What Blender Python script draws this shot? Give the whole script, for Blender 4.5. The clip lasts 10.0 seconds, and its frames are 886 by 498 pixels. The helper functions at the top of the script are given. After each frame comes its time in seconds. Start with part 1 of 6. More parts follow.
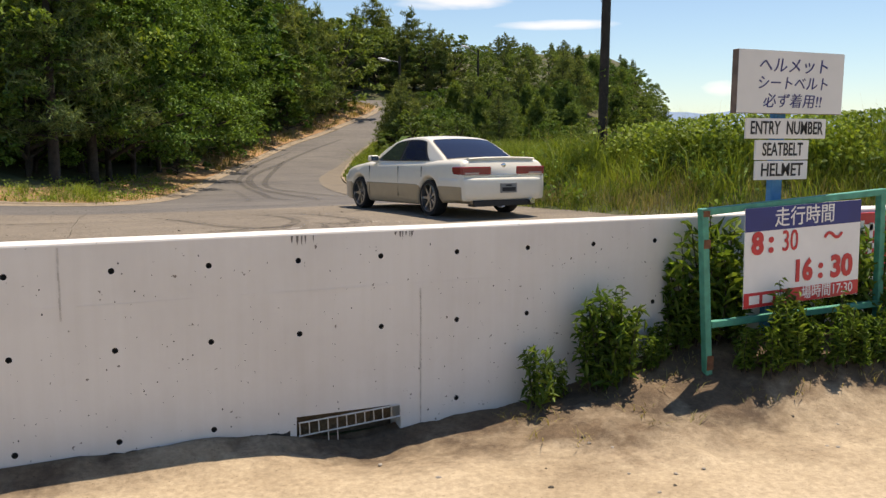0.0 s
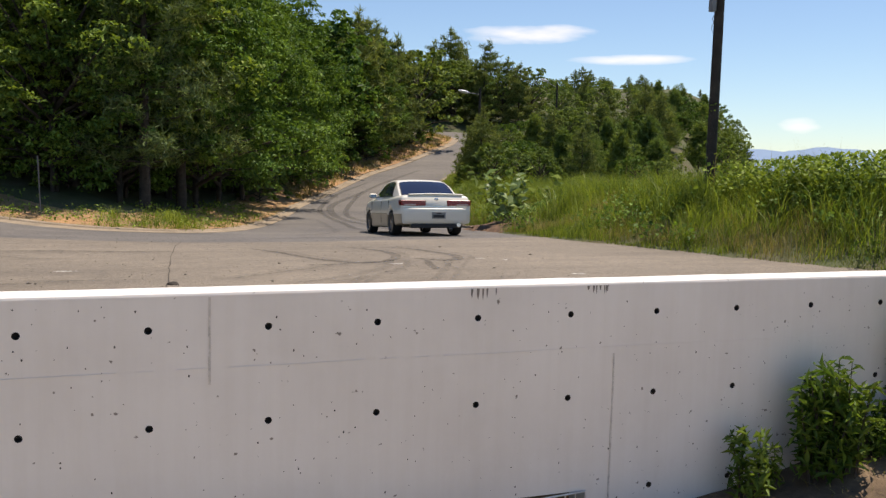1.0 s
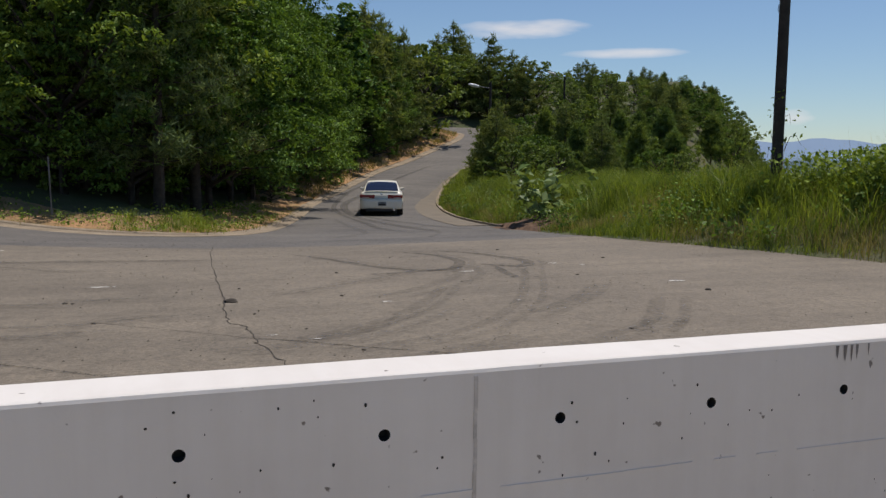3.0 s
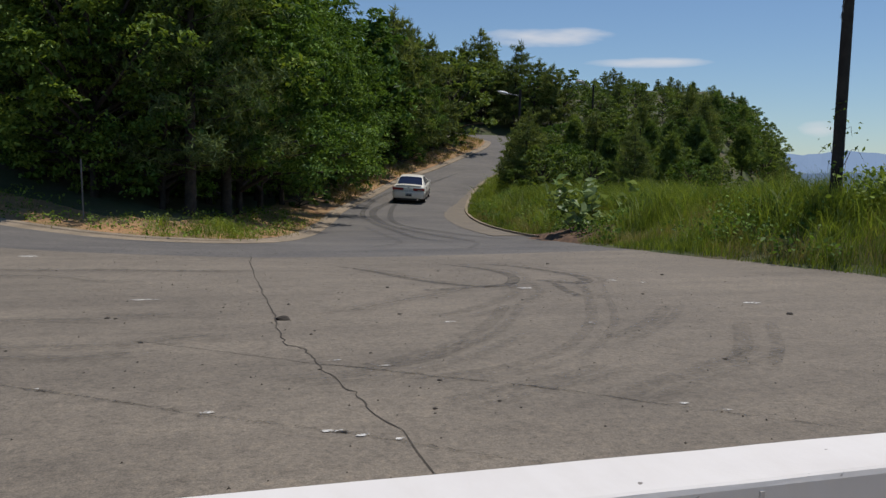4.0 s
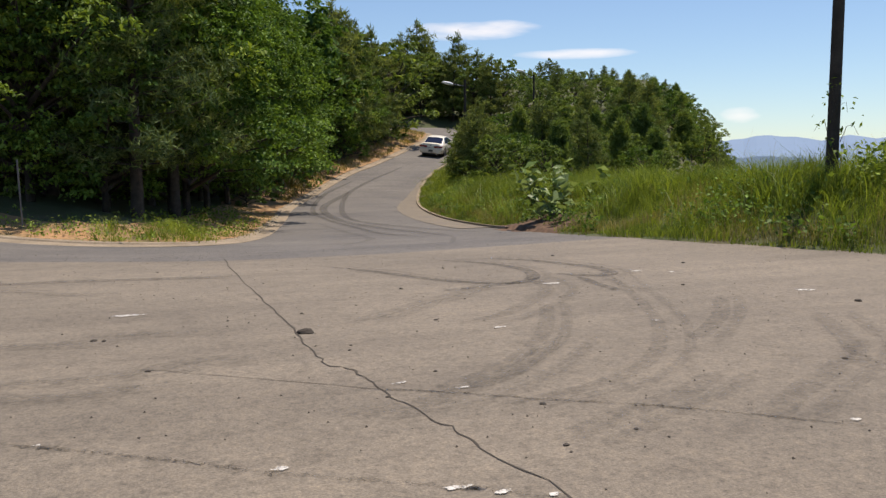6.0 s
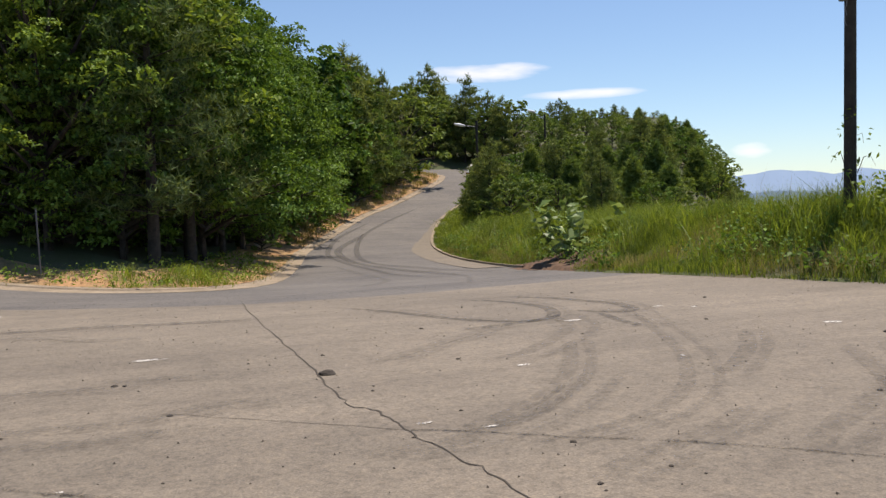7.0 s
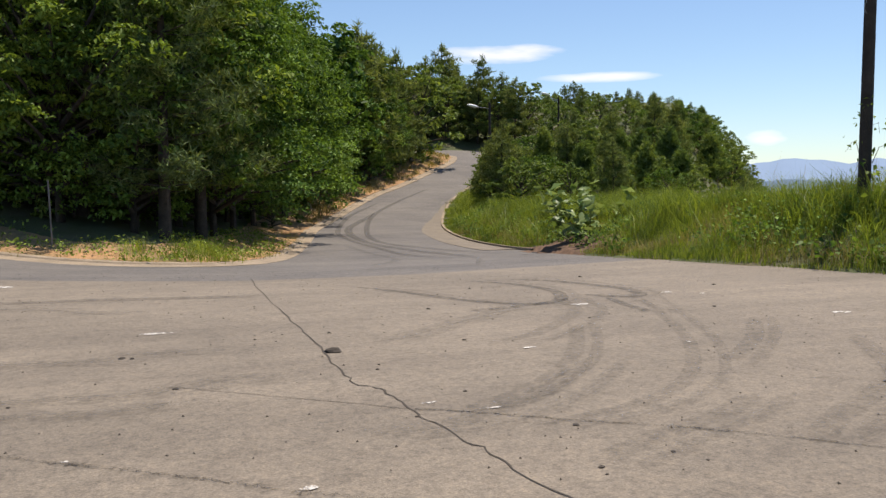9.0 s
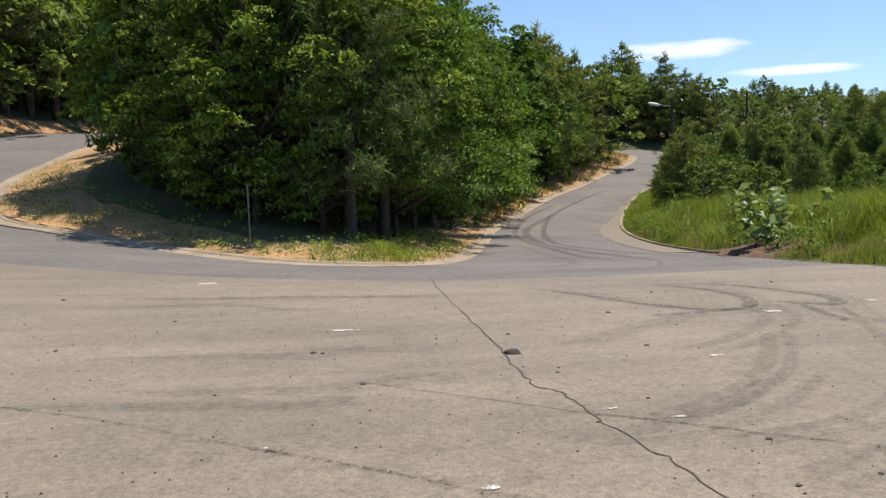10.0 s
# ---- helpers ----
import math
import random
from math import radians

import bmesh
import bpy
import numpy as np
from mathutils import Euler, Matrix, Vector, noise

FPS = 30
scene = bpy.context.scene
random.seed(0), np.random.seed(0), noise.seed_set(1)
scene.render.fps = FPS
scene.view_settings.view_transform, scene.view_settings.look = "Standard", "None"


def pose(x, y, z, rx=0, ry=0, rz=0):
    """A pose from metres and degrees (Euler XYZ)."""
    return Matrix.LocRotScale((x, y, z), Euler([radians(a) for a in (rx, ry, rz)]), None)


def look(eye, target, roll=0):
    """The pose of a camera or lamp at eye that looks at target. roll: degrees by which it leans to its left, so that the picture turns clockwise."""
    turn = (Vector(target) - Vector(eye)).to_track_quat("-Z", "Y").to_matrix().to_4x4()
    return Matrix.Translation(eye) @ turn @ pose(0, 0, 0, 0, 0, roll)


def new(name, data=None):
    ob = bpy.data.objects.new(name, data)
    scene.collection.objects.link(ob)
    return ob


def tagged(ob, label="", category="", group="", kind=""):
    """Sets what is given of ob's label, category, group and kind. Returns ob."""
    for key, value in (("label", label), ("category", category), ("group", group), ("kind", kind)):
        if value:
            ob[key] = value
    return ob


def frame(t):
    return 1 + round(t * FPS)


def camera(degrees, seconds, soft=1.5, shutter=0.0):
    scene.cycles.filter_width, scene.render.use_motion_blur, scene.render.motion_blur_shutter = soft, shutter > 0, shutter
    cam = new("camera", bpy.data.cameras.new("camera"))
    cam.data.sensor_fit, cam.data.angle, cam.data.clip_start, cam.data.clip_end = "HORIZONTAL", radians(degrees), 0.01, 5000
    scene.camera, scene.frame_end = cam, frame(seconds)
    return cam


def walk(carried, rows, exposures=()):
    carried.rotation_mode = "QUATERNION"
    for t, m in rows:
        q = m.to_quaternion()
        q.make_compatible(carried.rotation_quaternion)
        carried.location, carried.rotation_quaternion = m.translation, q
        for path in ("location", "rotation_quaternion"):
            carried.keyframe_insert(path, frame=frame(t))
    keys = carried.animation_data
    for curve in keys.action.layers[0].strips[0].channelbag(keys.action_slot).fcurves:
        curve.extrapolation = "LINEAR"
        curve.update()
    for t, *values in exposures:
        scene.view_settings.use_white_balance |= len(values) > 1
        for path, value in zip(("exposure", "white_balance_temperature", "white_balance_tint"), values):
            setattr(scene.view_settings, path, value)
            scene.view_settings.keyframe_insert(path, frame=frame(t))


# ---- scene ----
cam = camera(55.0, 10.0, soft=1.4)
PLAN = 0.887      # metres to a unit of the plan below
PATH = [
    (0, (0.019, -0.11, 1.565), (0.817, 1.705, 1.3), 0.2),
    (0.5, (-0.158, 0.384, 1.575), (0.605, 2.212, 1.302), 0.3),
    (1, (-0.305, 0.875, 1.575), (0.349, 2.755, 1.382), 1.3),
    (1.5, (-0.477, 1.313, 1.577), (0.159, 3.201, 1.396), 1.7),
    (2, (-0.663, 1.766, 1.556), (0.001, 3.642, 1.365), 0.5),
    (2.1, (-0.685, 1.872, 1.555), (-0.03, 3.752, 1.363), 0.3),
    (2.5, (-0.788, 2.248, 1.553), (-0.154, 4.131, 1.331), -0.5),
    (2.7, (-0.828, 2.387, 1.546), (-0.177, 4.267, 1.336), 0.1),
    (3.8, (-1.091, 3.247, 1.584), (-0.425, 5.123, 1.388), 0.9),
    (4, (-1.143, 3.387, 1.583), (-0.525, 5.28, 1.396), 1.4),
    (4.5, (-1.279, 3.825, 1.558), (-0.66, 5.72, 1.397), 2.2),
    (5, (-1.391, 4.33, 1.503), (-0.874, 6.256, 1.343), 2.3),
    (5.5, (-1.517, 4.641, 1.524), (-0.948, 6.545, 1.297), 1.8),
    (5.7, (-1.597, 4.786, 1.497), (-0.891, 6.645, 1.28), 0.5),
    (6.8, (-1.738, 4.966, 1.43), (-0.947, 6.798, 1.284), -1.0),
    (7, (-1.719, 4.97, 1.424), (-0.985, 6.828, 1.323), -1.5),
    (7.5, (-1.682, 4.945, 1.424), (-0.934, 6.798, 1.342), -0.2),
    (8, (-1.702, 4.946, 1.431), (-0.89, 6.772, 1.344), 0.0),
    (8.5, (-1.701, 4.952, 1.428), (-0.919, 6.792, 1.355), 0.0),
    (9, (-1.7, 4.972, 1.419), (-0.99, 6.836, 1.274), -0.2),
    (9.5, (-1.702, 4.963, 1.428), (-1.056, 6.847, 1.253), -0.1),
    (10, (-1.733, 4.977, 1.425), (-1.421, 6.948, 1.286), -0.6),
]
EXPOSURES = [(0, 0.43, 7800, 15), (0.5, 0.37, 7600, 16), (1, 0.40, 7450, 16), (1.5, 0.36, 7450, 16), (2, -0.14, 7300, 16), (2.5, -0.2, 7100, 15), (4, -0.36, 6600, 12), (5, -0.03, 6600, 14),
             (5.5, 0.15, 7250, 16), (7, 0.4, 7300, 16), (8.5, 0.46, 7300, 15), (9.5, 0.44, 7300, 16), (10, 0.60, 7100, 13)]
walk(cam, [(t, look(Vector(eye) * PLAN, Vector(target) * PLAN, roll)) for t, eye, target, roll in PATH], EXPOSURES)

# ---- daylight: high summer sun from beyond the wall and to the right, clear sky ----
SUN_ELEV, SUN_AZ = 69.0, 60.0      # azimuth from +y towards +x
CLOUDS = ((25.0, 8.75, 0.072, 0.0115, 0.95), (22.6, 8.35, 0.04, 0.006, 0.5), (31.0, 7.1, 0.075, 0.006, 0.7), (41.5, 3.0, 0.022, 0.010, 0.7))      # azimuth, height, half sizes, cover
world = bpy.data.worlds.new("sky")
scene.world = world
world.use_nodes = True
wn, wl = world.node_tree.nodes, world.node_tree.links
wn.clear()
sky = wn.new("ShaderNodeTexSky")
sky.sky_type, sky.sun_disc = "NISHITA", False
sky.sun_elevation, sky.sun_rotation = radians(SUN_ELEV), radians(SUN_AZ)
sky.altitude, sky.air_density, sky.dust_density, sky.ozone_density = 300, 1.0, 0.2, 2.4
bg = wn.new("ShaderNodeBackground")
bg.inputs["Strength"].default_value = 0.105
wout = wn.new("ShaderNodeOutputWorld")
# a few thin clouds low over the hill
wco = wn.new("ShaderNodeTexCoord")
wnz = wn.new("ShaderNodeTexNoise")
wnz.inputs["Scale"].default_value, wnz.inputs["Detail"].default_value = 28.0, 6.0
wst = wn.new("ShaderNodeMapping")
wst.inputs["Scale"].default_value = (0.5, 0.5, 2.2)
wl.new(wco.outputs["Generated"], wst.inputs["Vector"])
wl.new(wst.outputs["Vector"], wnz.inputs["Vector"])


def wmath(op, a, b):
    k = wn.new("ShaderNodeMath")
    k.operation = op
    for s, v in zip(k.inputs, (a, b)):
        if hasattr(v, "links"):
            wl.new(v, s)
        else:
            s.default_value = v
    return k.outputs[0]


cloud = 0.0
for az, el, wide, high, amount in CLOUDS:
    a, e = radians(az), radians(el)
    along, rise = (math.cos(a), -math.sin(a), 0), (-math.sin(a) * math.sin(e), -math.cos(a) * math.sin(e), math.cos(e))
    r2 = 0.0
    for axis, half in ((along, wide), (rise, high)):
        d = wn.new("ShaderNodeVectorMath")
        d.operation = "DOT_PRODUCT"
        d.inputs[1].default_value = axis
        wl.new(wco.outputs["Generated"], d.inputs[0])
        q = wmath("DIVIDE", d.outputs["Value"], half)
        r2 = wmath("ADD", wmath("MULTIPLY", q, q), r2)
    body = wmath("SUBTRACT", 1.0, r2)
    body = wmath("ADD", body, wmath("MULTIPLY", wmath("SUBTRACT", wnz.outputs["Fac"], 0.5), 2.4))
    ahead = wn.new("ShaderNodeVectorMath")
    ahead.operation = "DOT_PRODUCT"
    ahead.inputs[1].default_value = (math.sin(a) * math.cos(e), math.cos(a) * math.cos(e), math.sin(e))
    wl.new(wco.outputs["Generated"], ahead.inputs[0])
    body = wmath("MULTIPLY", body, wmath("GREATER_THAN", ahead.outputs["Value"], 0.0))
    body = wmath("MULTIPLY", wmath("MINIMUM", wmath("MULTIPLY", wmath("MAXIMUM", body, 0.0), 0.8), 1.0), amount)
    cloud = wmath("MAXIMUM", body, cloud)
wmix = wn.new("ShaderNodeMix")
wmix.data_type = "RGBA"
wl.new(cloud, wmix.inputs[0])
wtint = wn.new("ShaderNodeMix")
wtint.data_type, wtint.blend_type = "RGBA", "MULTIPLY"
wtint.inputs[0].default_value = 1.0
wtint.inputs[7].default_value = (0.79, 0.92, 1.04, 1)
wl.new(sky.outputs[0], wtint.inputs[6])
wl.new(wtint.outputs[2], wmix.inputs[6])
wmix.inputs[7].default_value = (8.4, 8.6, 9.0, 1)
wl.new(wmix.outputs[2], bg.inputs["Color"])
wl.new(bg.outputs[0], wout.inputs["Surface"])

sun = new("sun", bpy.data.lights.new("sun", "SUN"))
sun.data.energy, sun.data.angle, sun.data.color = 4.4, radians(0.5), (1.0, 0.96, 0.88)
_e, _a = radians(SUN_ELEV), radians(SUN_AZ)
sun.matrix_world = look((60 * math.sin(_a) * math.cos(_e), 60 * math.cos(_a) * math.cos(_e), 60 * math.sin(_e)), (0, 0, 0))

# ---- materials ----
def material(name, rough=0.8, metal=0.0):
    m = bpy.data.materials.new(name)
    m.use_nodes = True
    n, l = m.node_tree.nodes, m.node_tree.links
    b = n["Principled BSDF"]
    b.inputs["Roughness"].default_value, b.inputs["Metallic"].default_value = rough, metal
    return m, n, l, b


def noise_node(n, l, scale, detail=4.0, rough=0.55, space="Object", stretch=None):
    co = n.new("ShaderNodeTexCoord")
    out = co.outputs[space]
    if stretch:
        mp = n.new("ShaderNodeMapping")
        mp.inputs["Scale"].default_value = stretch
        l.new(out, mp.inputs["Vector"])
        out = mp.outputs["Vector"]
    t = n.new("ShaderNodeTexNoise")
    t.inputs["Scale"].default_value, t.inputs["Detail"].default_value, t.inputs["Roughness"].default_value = scale, detail, rough
    l.new(out, t.inputs["Vector"])
    return t.outputs["Fac"]


def ramp(n, l, fac, stops):
    r = n.new("ShaderNodeValToRGB")
    e = r.color_ramp.elements
    while len(e) < len(stops):
        e.new(0.5)
    for el, (p, c) in zip(e, stops):
        el.position, el.color = p, (*c, 1) if len(c) == 3 else c
    l.new(fac, r.inputs["Fac"])
    return r.outputs["Color"]


def mix(n, l, fac, a, b, how="MIX"):
    x = n.new("ShaderNodeMix")
    x.data_type, x.blend_type = "RGBA", how
    for sock, v in ((x.inputs[0], fac), (x.inputs[6], a), (x.inputs[7], b)):
        if hasattr(v, "links"):
            l.new(v, sock)
        elif isinstance(v, (int, float)):
            sock.default_value = v
        else:
            sock.default_value = (*v, 1)
    return x.outputs[2]


def bump(n, l, height, b, strength=0.3, distance=0.01):
    k = n.new("ShaderNodeBump")
    k.inputs["Strength"].default_value, k.inputs["Distance"].default_value = strength, distance
    l.new(height, k.inputs["Height"])
    l.new(k.outputs["Normal"], b.inputs["Normal"])


def simple(name, colour, rough=0.6, metal=0.0, vary=0.15, scale=6.0, coat=0.0, relief=0.0):
    """A plain surface with a little uneven tone and fine relief."""
    m, n, l, b = material(name, rough, metal)
    dark = tuple(c * (1 - vary) for c in colour)
    light = tuple(min(1, c * (1 + vary)) for c in colour)
    f = noise_node(n, l, scale, 5)
    l.new(ramp(n, l, f, [(0.3, dark), (0.7, light)]), b.inputs["Base Color"])
    b.inputs["Coat Weight"].default_value = coat
    if relief:
        bump(n, l, noise_node(n, l, scale * 12, 3), b, 0.4, relief)
    return m


def asphalt_material(name, low, high):
    m, n, l, b = material(name, 0.9)
    big = ramp(n, l, noise_node(n, l, 0.22, 5, 0.6), [(0.3, low), (0.7, high)])
    streak = ramp(n, l, noise_node(n, l, 0.9, 4, 0.6, stretch=(0.35, 1.6, 1)), [(0.35, (0.86, 0.86, 0.86)), (0.65, (1.05, 1.05, 1.04))])
    c = mix(n, l, 1.0, big, streak, "MULTIPLY")
    grain = ramp(n, l, noise_node(n, l, 70, 3, 0.7), [(0.3, (0.62, 0.62, 0.63)), (0.72, (1.32, 1.29, 1.25))])
    c = mix(n, l, 1.0, c, grain, "MULTIPLY")
    speck = ramp(n, l, noise_node(n, l, 22, 4, 0.75), [(0.3, (0.66, 0.65, 0.64)), (0.5, (1, 1, 1)), (0.72, (1.28, 1.24, 1.18))])
    c = mix(n, l, 1.0, c, speck, "MULTIPLY")
    spot = ramp(n, l, noise_node(n, l, 5, 5, 0.7), [(0.32, (0.78, 0.77, 0.76)), (0.5, (1, 1, 1)), (0.7, (1.08, 1.06, 1.03))])
    c = mix(n, l, 0.8, c, spot, "MULTIPLY")
    l.new(c, b.inputs["Base Color"])
    bump(n, l, noise_node(n, l, 90, 3, 0.7), b, 0.5, 0.006)
    return m


ASPHALT = asphalt_material("worn_asphalt", (0.158, 0.138, 0.112), (0.235, 0.203, 0.162))
ROAD = asphalt_material("road_asphalt", (0.105, 0.100, 0.098), (0.165, 0.155, 0.142))


def soil_material(name, stops, scale=0.5, fine=18, relief=0.03):
    m, n, l, b = material(name, 0.95)
    c = ramp(n, l, noise_node(n, l, scale, 7, 0.65), stops)
    g = ramp(n, l, noise_node(n, l, fine, 4, 0.7), [(0.3, (0.7, 0.68, 0.66)), (0.7, (1.2, 1.2, 1.2))])
    l.new(mix(n, l, 1.0, c, g, "MULTIPLY"), b.inputs["Base Color"])
    bump(n, l, noise_node(n, l, fine * 0.6, 5, 0.7), b, 0.7, relief)
    return m


GROUND = soil_material("soil_and_turf", [(0.28, (0.035, 0.055, 0.016)), (0.48, (0.07, 0.085, 0.028)), (0.62, (0.10, 0.085, 0.045)), (0.78, (0.20, 0.135, 0.07))], 0.35)
VERGE = soil_material("orange_soil", [(0.25, (0.14, 0.13, 0.05)), (0.42, (0.27, 0.18, 0.085)), (0.6, (0.42, 0.235, 0.11)), (0.8, (0.47, 0.31, 0.17))], 0.9, 14, 0.04)
DIRT = soil_material("dark_dirt", [(0.3, (0.11, 0.076, 0.046)), (0.6, (0.22, 0.155, 0.095)), (0.8, (0.33, 0.24, 0.155))], 1.6, 30, 0.03)


def yard_material():
    """Sandy concrete that passes into brown earth towards the wall, with an uneven border."""
    m, n, l, b = material("sandy_yard", 0.95)
    sand = ramp(n, l, noise_node(n, l, 1.1, 7, 0.65), [(0.25, (0.28, 0.212, 0.135)), (0.5, (0.41, 0.328, 0.222)), (0.75, (0.50, 0.41, 0.29))])
    earth = ramp(n, l, noise_node(n, l, 2.6, 6, 0.7), [(0.3, (0.065, 0.044, 0.028)), (0.55, (0.14, 0.096, 0.058)), (0.8, (0.28, 0.20, 0.125))])
    co = n.new("ShaderNodeTexCoord")
    sep = n.new("ShaderNodeSeparateXYZ")
    l.new(co.outputs["Object"], sep.inputs[0])

    def calc(op, a, c):
        k = n.new("ShaderNodeMath")
        k.operation = op
        for sock, v in zip(k.inputs, (a, c)):
            if hasattr(v, "links"):
                l.new(v, sock)
            else:
                sock.default_value = v
        return k.outputs[0]

    side = n.new("ShaderNodeMapRange")
    side.inputs["From Min"].default_value, side.inputs["From Max"].default_value = 0.6, 3.2
    side.inputs["To Min"].default_value, side.inputs["To Max"].default_value = -0.50, 0.36
    l.new(sep.outputs["X"], side.inputs["Value"])
    u = calc("ADD", sep.outputs["Y"], side.outputs["Result"])
    u = calc("ADD", u, calc("MULTIPLY", calc("SUBTRACT", noise_node(n, l, 1.5, 5, 0.6), 0.5), 1.9))
    u = calc("ADD", u, calc("MULTIPLY", calc("SUBTRACT", noise_node(n, l, 7, 5, 0.7), 0.5), 0.7))
    cover = calc("DIVIDE", calc("SUBTRACT", u, 3.72), 0.70)
    c = mix(n, l, ramp(n, l, cover, [(0.0, (0, 0, 0)), (0.45, (0.35, 0.35, 0.35)), (1.0, (1, 1, 1))]), sand, earth)
    g = ramp(n, l, noise_node(n, l, 26, 4, 0.7), [(0.3, (0.74, 0.72, 0.70)), (0.7, (1.18, 1.18, 1.18))])
    c = mix(n, l, 1.0, c, g, "MULTIPLY")
    grit = ramp(n, l, noise_node(n, l, 60, 2, 0.6), [(0.27, (0.5, 0.46, 0.42)), (0.33, (1, 1, 1)), (0.72, (1, 1, 1)), (0.77, (1.25, 1.22, 1.18))])
    l.new(mix(n, l, 1.0, c, grit, "MULTIPLY"), b.inputs["Base Color"])
    bump(n, l, noise_node(n, l, 16, 6, 0.75), b, 0.7, 0.014)
    return m


YARD = yard_material()
KERB = soil_material("kerb_concrete", [(0.3, (0.20, 0.16, 0.11)), (0.7, (0.36, 0.29, 0.21))], 1.2, 25, 0.01)


def wall_material():
    m, n, l, b = material("white_painted_concrete", 0.75)
    f = noise_node(n, l, 1.3, 6, 0.6)
    c = ramp(n, l, f, [(0.25, (0.64, 0.605, 0.575)), (0.6, (0.73, 0.70, 0.67))])
    drip = ramp(n, l, noise_node(n, l, 4, 5, 0.6, stretch=(4, 1, 0.25)), [(0.3, (0.93, 0.92, 0.90)), (0.6, (1, 1, 1))])
    c = mix(n, l, 0.5, c, drip, "MULTIPLY")
    pit = ramp(n, l, noise_node(n, l, 26, 2, 0.5), [(0.235, (0.3, 0.28, 0.26)), (0.27, (1, 1, 1))])
    c = mix(n, l, 1.0, c, pit, "MULTIPLY")
    l.new(c, b.inputs["Base Color"])
    bump(n, l, noise_node(n, l, 14, 6, 0.7), b, 0.25, 0.008)
    return m


WALL = wall_material()
HOLE = simple("tie_hole_dark", (0.03, 0.028, 0.026), 0.95)
JOINT = simple("joint_mortar", (0.52, 0.49, 0.46), 0.9, vary=0.3, scale=20)


def leaf_material(name, dark, light, trans=0.35, rough=0.5):
    m = bpy.data.materials.new(name)
    m.use_nodes = True
    n, l = m.node_tree.nodes, m.node_tree.links
    n.clear()
    geo = n.new("ShaderNodeNewGeometry")
    info = n.new("ShaderNodeObjectInfo")
    c = ramp(n, l, geo.outputs["Random Per Island"], [(0.0, dark), (0.75, light), (1.0, tuple(min(1, v * 1.25) for v in light))])
    tone = ramp(n, l, info.outputs["Random"], [(0.0, (0.78, 0.84, 0.85)), (1.0, (1.18, 1.12, 1.0))])
    c = mix(n, l, 1.0, c, tone, "MULTIPLY")
    patch = ramp(n, l, noise_node(n, l, 0.6, 3, 0.6), [(0.32, (0.55, 0.63, 0.66)), (0.68, (1.28, 1.30, 1.08))])
    c = mix(n, l, 1.0, c, patch, "MULTIPLY")
    d = n.new("ShaderNodeBsdfDiffuse")
    t = n.new("ShaderNodeBsdfTranslucent")
    g = n.new("ShaderNodeBsdfGlossy")
    g.inputs["Roughness"].default_value = rough
    g.inputs["Color"].default_value = (0.5, 0.52, 0.5, 1)
    l.new(c, d.inputs["Color"])
    l.new(mix(n, l, 1.0, c, (1.25, 1.2, 0.6), "MULTIPLY"), t.inputs["Color"])
    a = n.new("ShaderNodeMixShader")
    a.inputs[0].default_value = trans
    l.new(d.outputs[0], a.inputs[1])
    l.new(t.outputs[0], a.inputs[2])
    s = n.new("ShaderNodeMixShader")
    s.inputs[0].default_value = 0.022
    l.new(a.outputs[0], s.inputs[1])
    l.new(g.outputs[0], s.inputs[2])
    o = n.new("ShaderNodeOutputMaterial")
    l.new(s.outputs[0], o.inputs["Surface"])
    return m


LEAF = leaf_material("broad_leaves", (0.045, 0.090, 0.022), (0.150, 0.240, 0.056), 0.28)
LEAF_B = leaf_material("yellow_green_leaves", (0.07, 0.115, 0.020), (0.215, 0.290, 0.060), 0.30)
NEEDLE = leaf_material("pine_needles", (0.062, 0.095, 0.036), (0.195, 0.235, 0.092), 0.26)
SANDY = soil_material("sandy_asphalt", [(0.3, (0.15, 0.13, 0.105)), (0.7, (0.22, 0.185, 0.14))], 1.2, 25, 0.006)
FARLEAF = leaf_material("hill_leaves", (0.075, 0.118, 0.036), (0.195, 0.255, 0.080), 0.35)
HILLPINE = leaf_material("hill_pine_needles", (0.070, 0.100, 0.040), (0.190, 0.225, 0.092), 0.4)
GRASS = leaf_material("tall_grass", (0.070, 0.112, 0.022), (0.215, 0.265, 0.056), 0.40, 0.4)
STRAW = leaf_material("dry_grass", (0.20, 0.16, 0.07), (0.36, 0.29, 0.14), 0.3)
WEED = leaf_material("weed_leaves", (0.05, 0.10, 0.02), (0.16, 0.24, 0.05), 0.45)
PALELEAF = leaf_material("pale_undersides", (0.10, 0.16, 0.06), (0.26, 0.33, 0.18), 0.3, 0.35)
BARK = soil_material("bark", [(0.3, (0.028, 0.022, 0.017)), (0.7, (0.085, 0.066, 0.050))], 6, 40, 0.02)
POLEWOOD = soil_material("creosoted_pole", [(0.3, (0.022, 0.018, 0.015)), (0.7, (0.055, 0.045, 0.038))], 3, 40, 0.01)
# the blue of the distant haze is put into the ridge's base colour
MOUNTAIN = simple("hazy_mountain", (0.20, 0.29, 0.42), 1.0, vary=0.06, scale=0.002)

# ---- plan of the place ----
PR = ((-50, 0), (17, 0), (19.5, -0.12), (24, -0.38), (30, -0.7), (35, -0.87), (42, -0.9), (48, -0.8), (53.5, -0.55), (59, 0.05), (63, 0.6), (67.4, 1.3), (75, 2.6), (85, 4.3), (93, 5.3), (110, 7.2), (160, 10), (400, 12))
PL = ((-50, 0), (20, 0), (28, 0.1), (33, 0.4), (37, 1.0), (43, 2.4), (62, 5.2), (90, 7), (160, 10), (400, 14))
WALL_Y0, WALL_Y1, WALL_TOP = 4.706, 4.908, 1.0
YARD_Z = -0.25
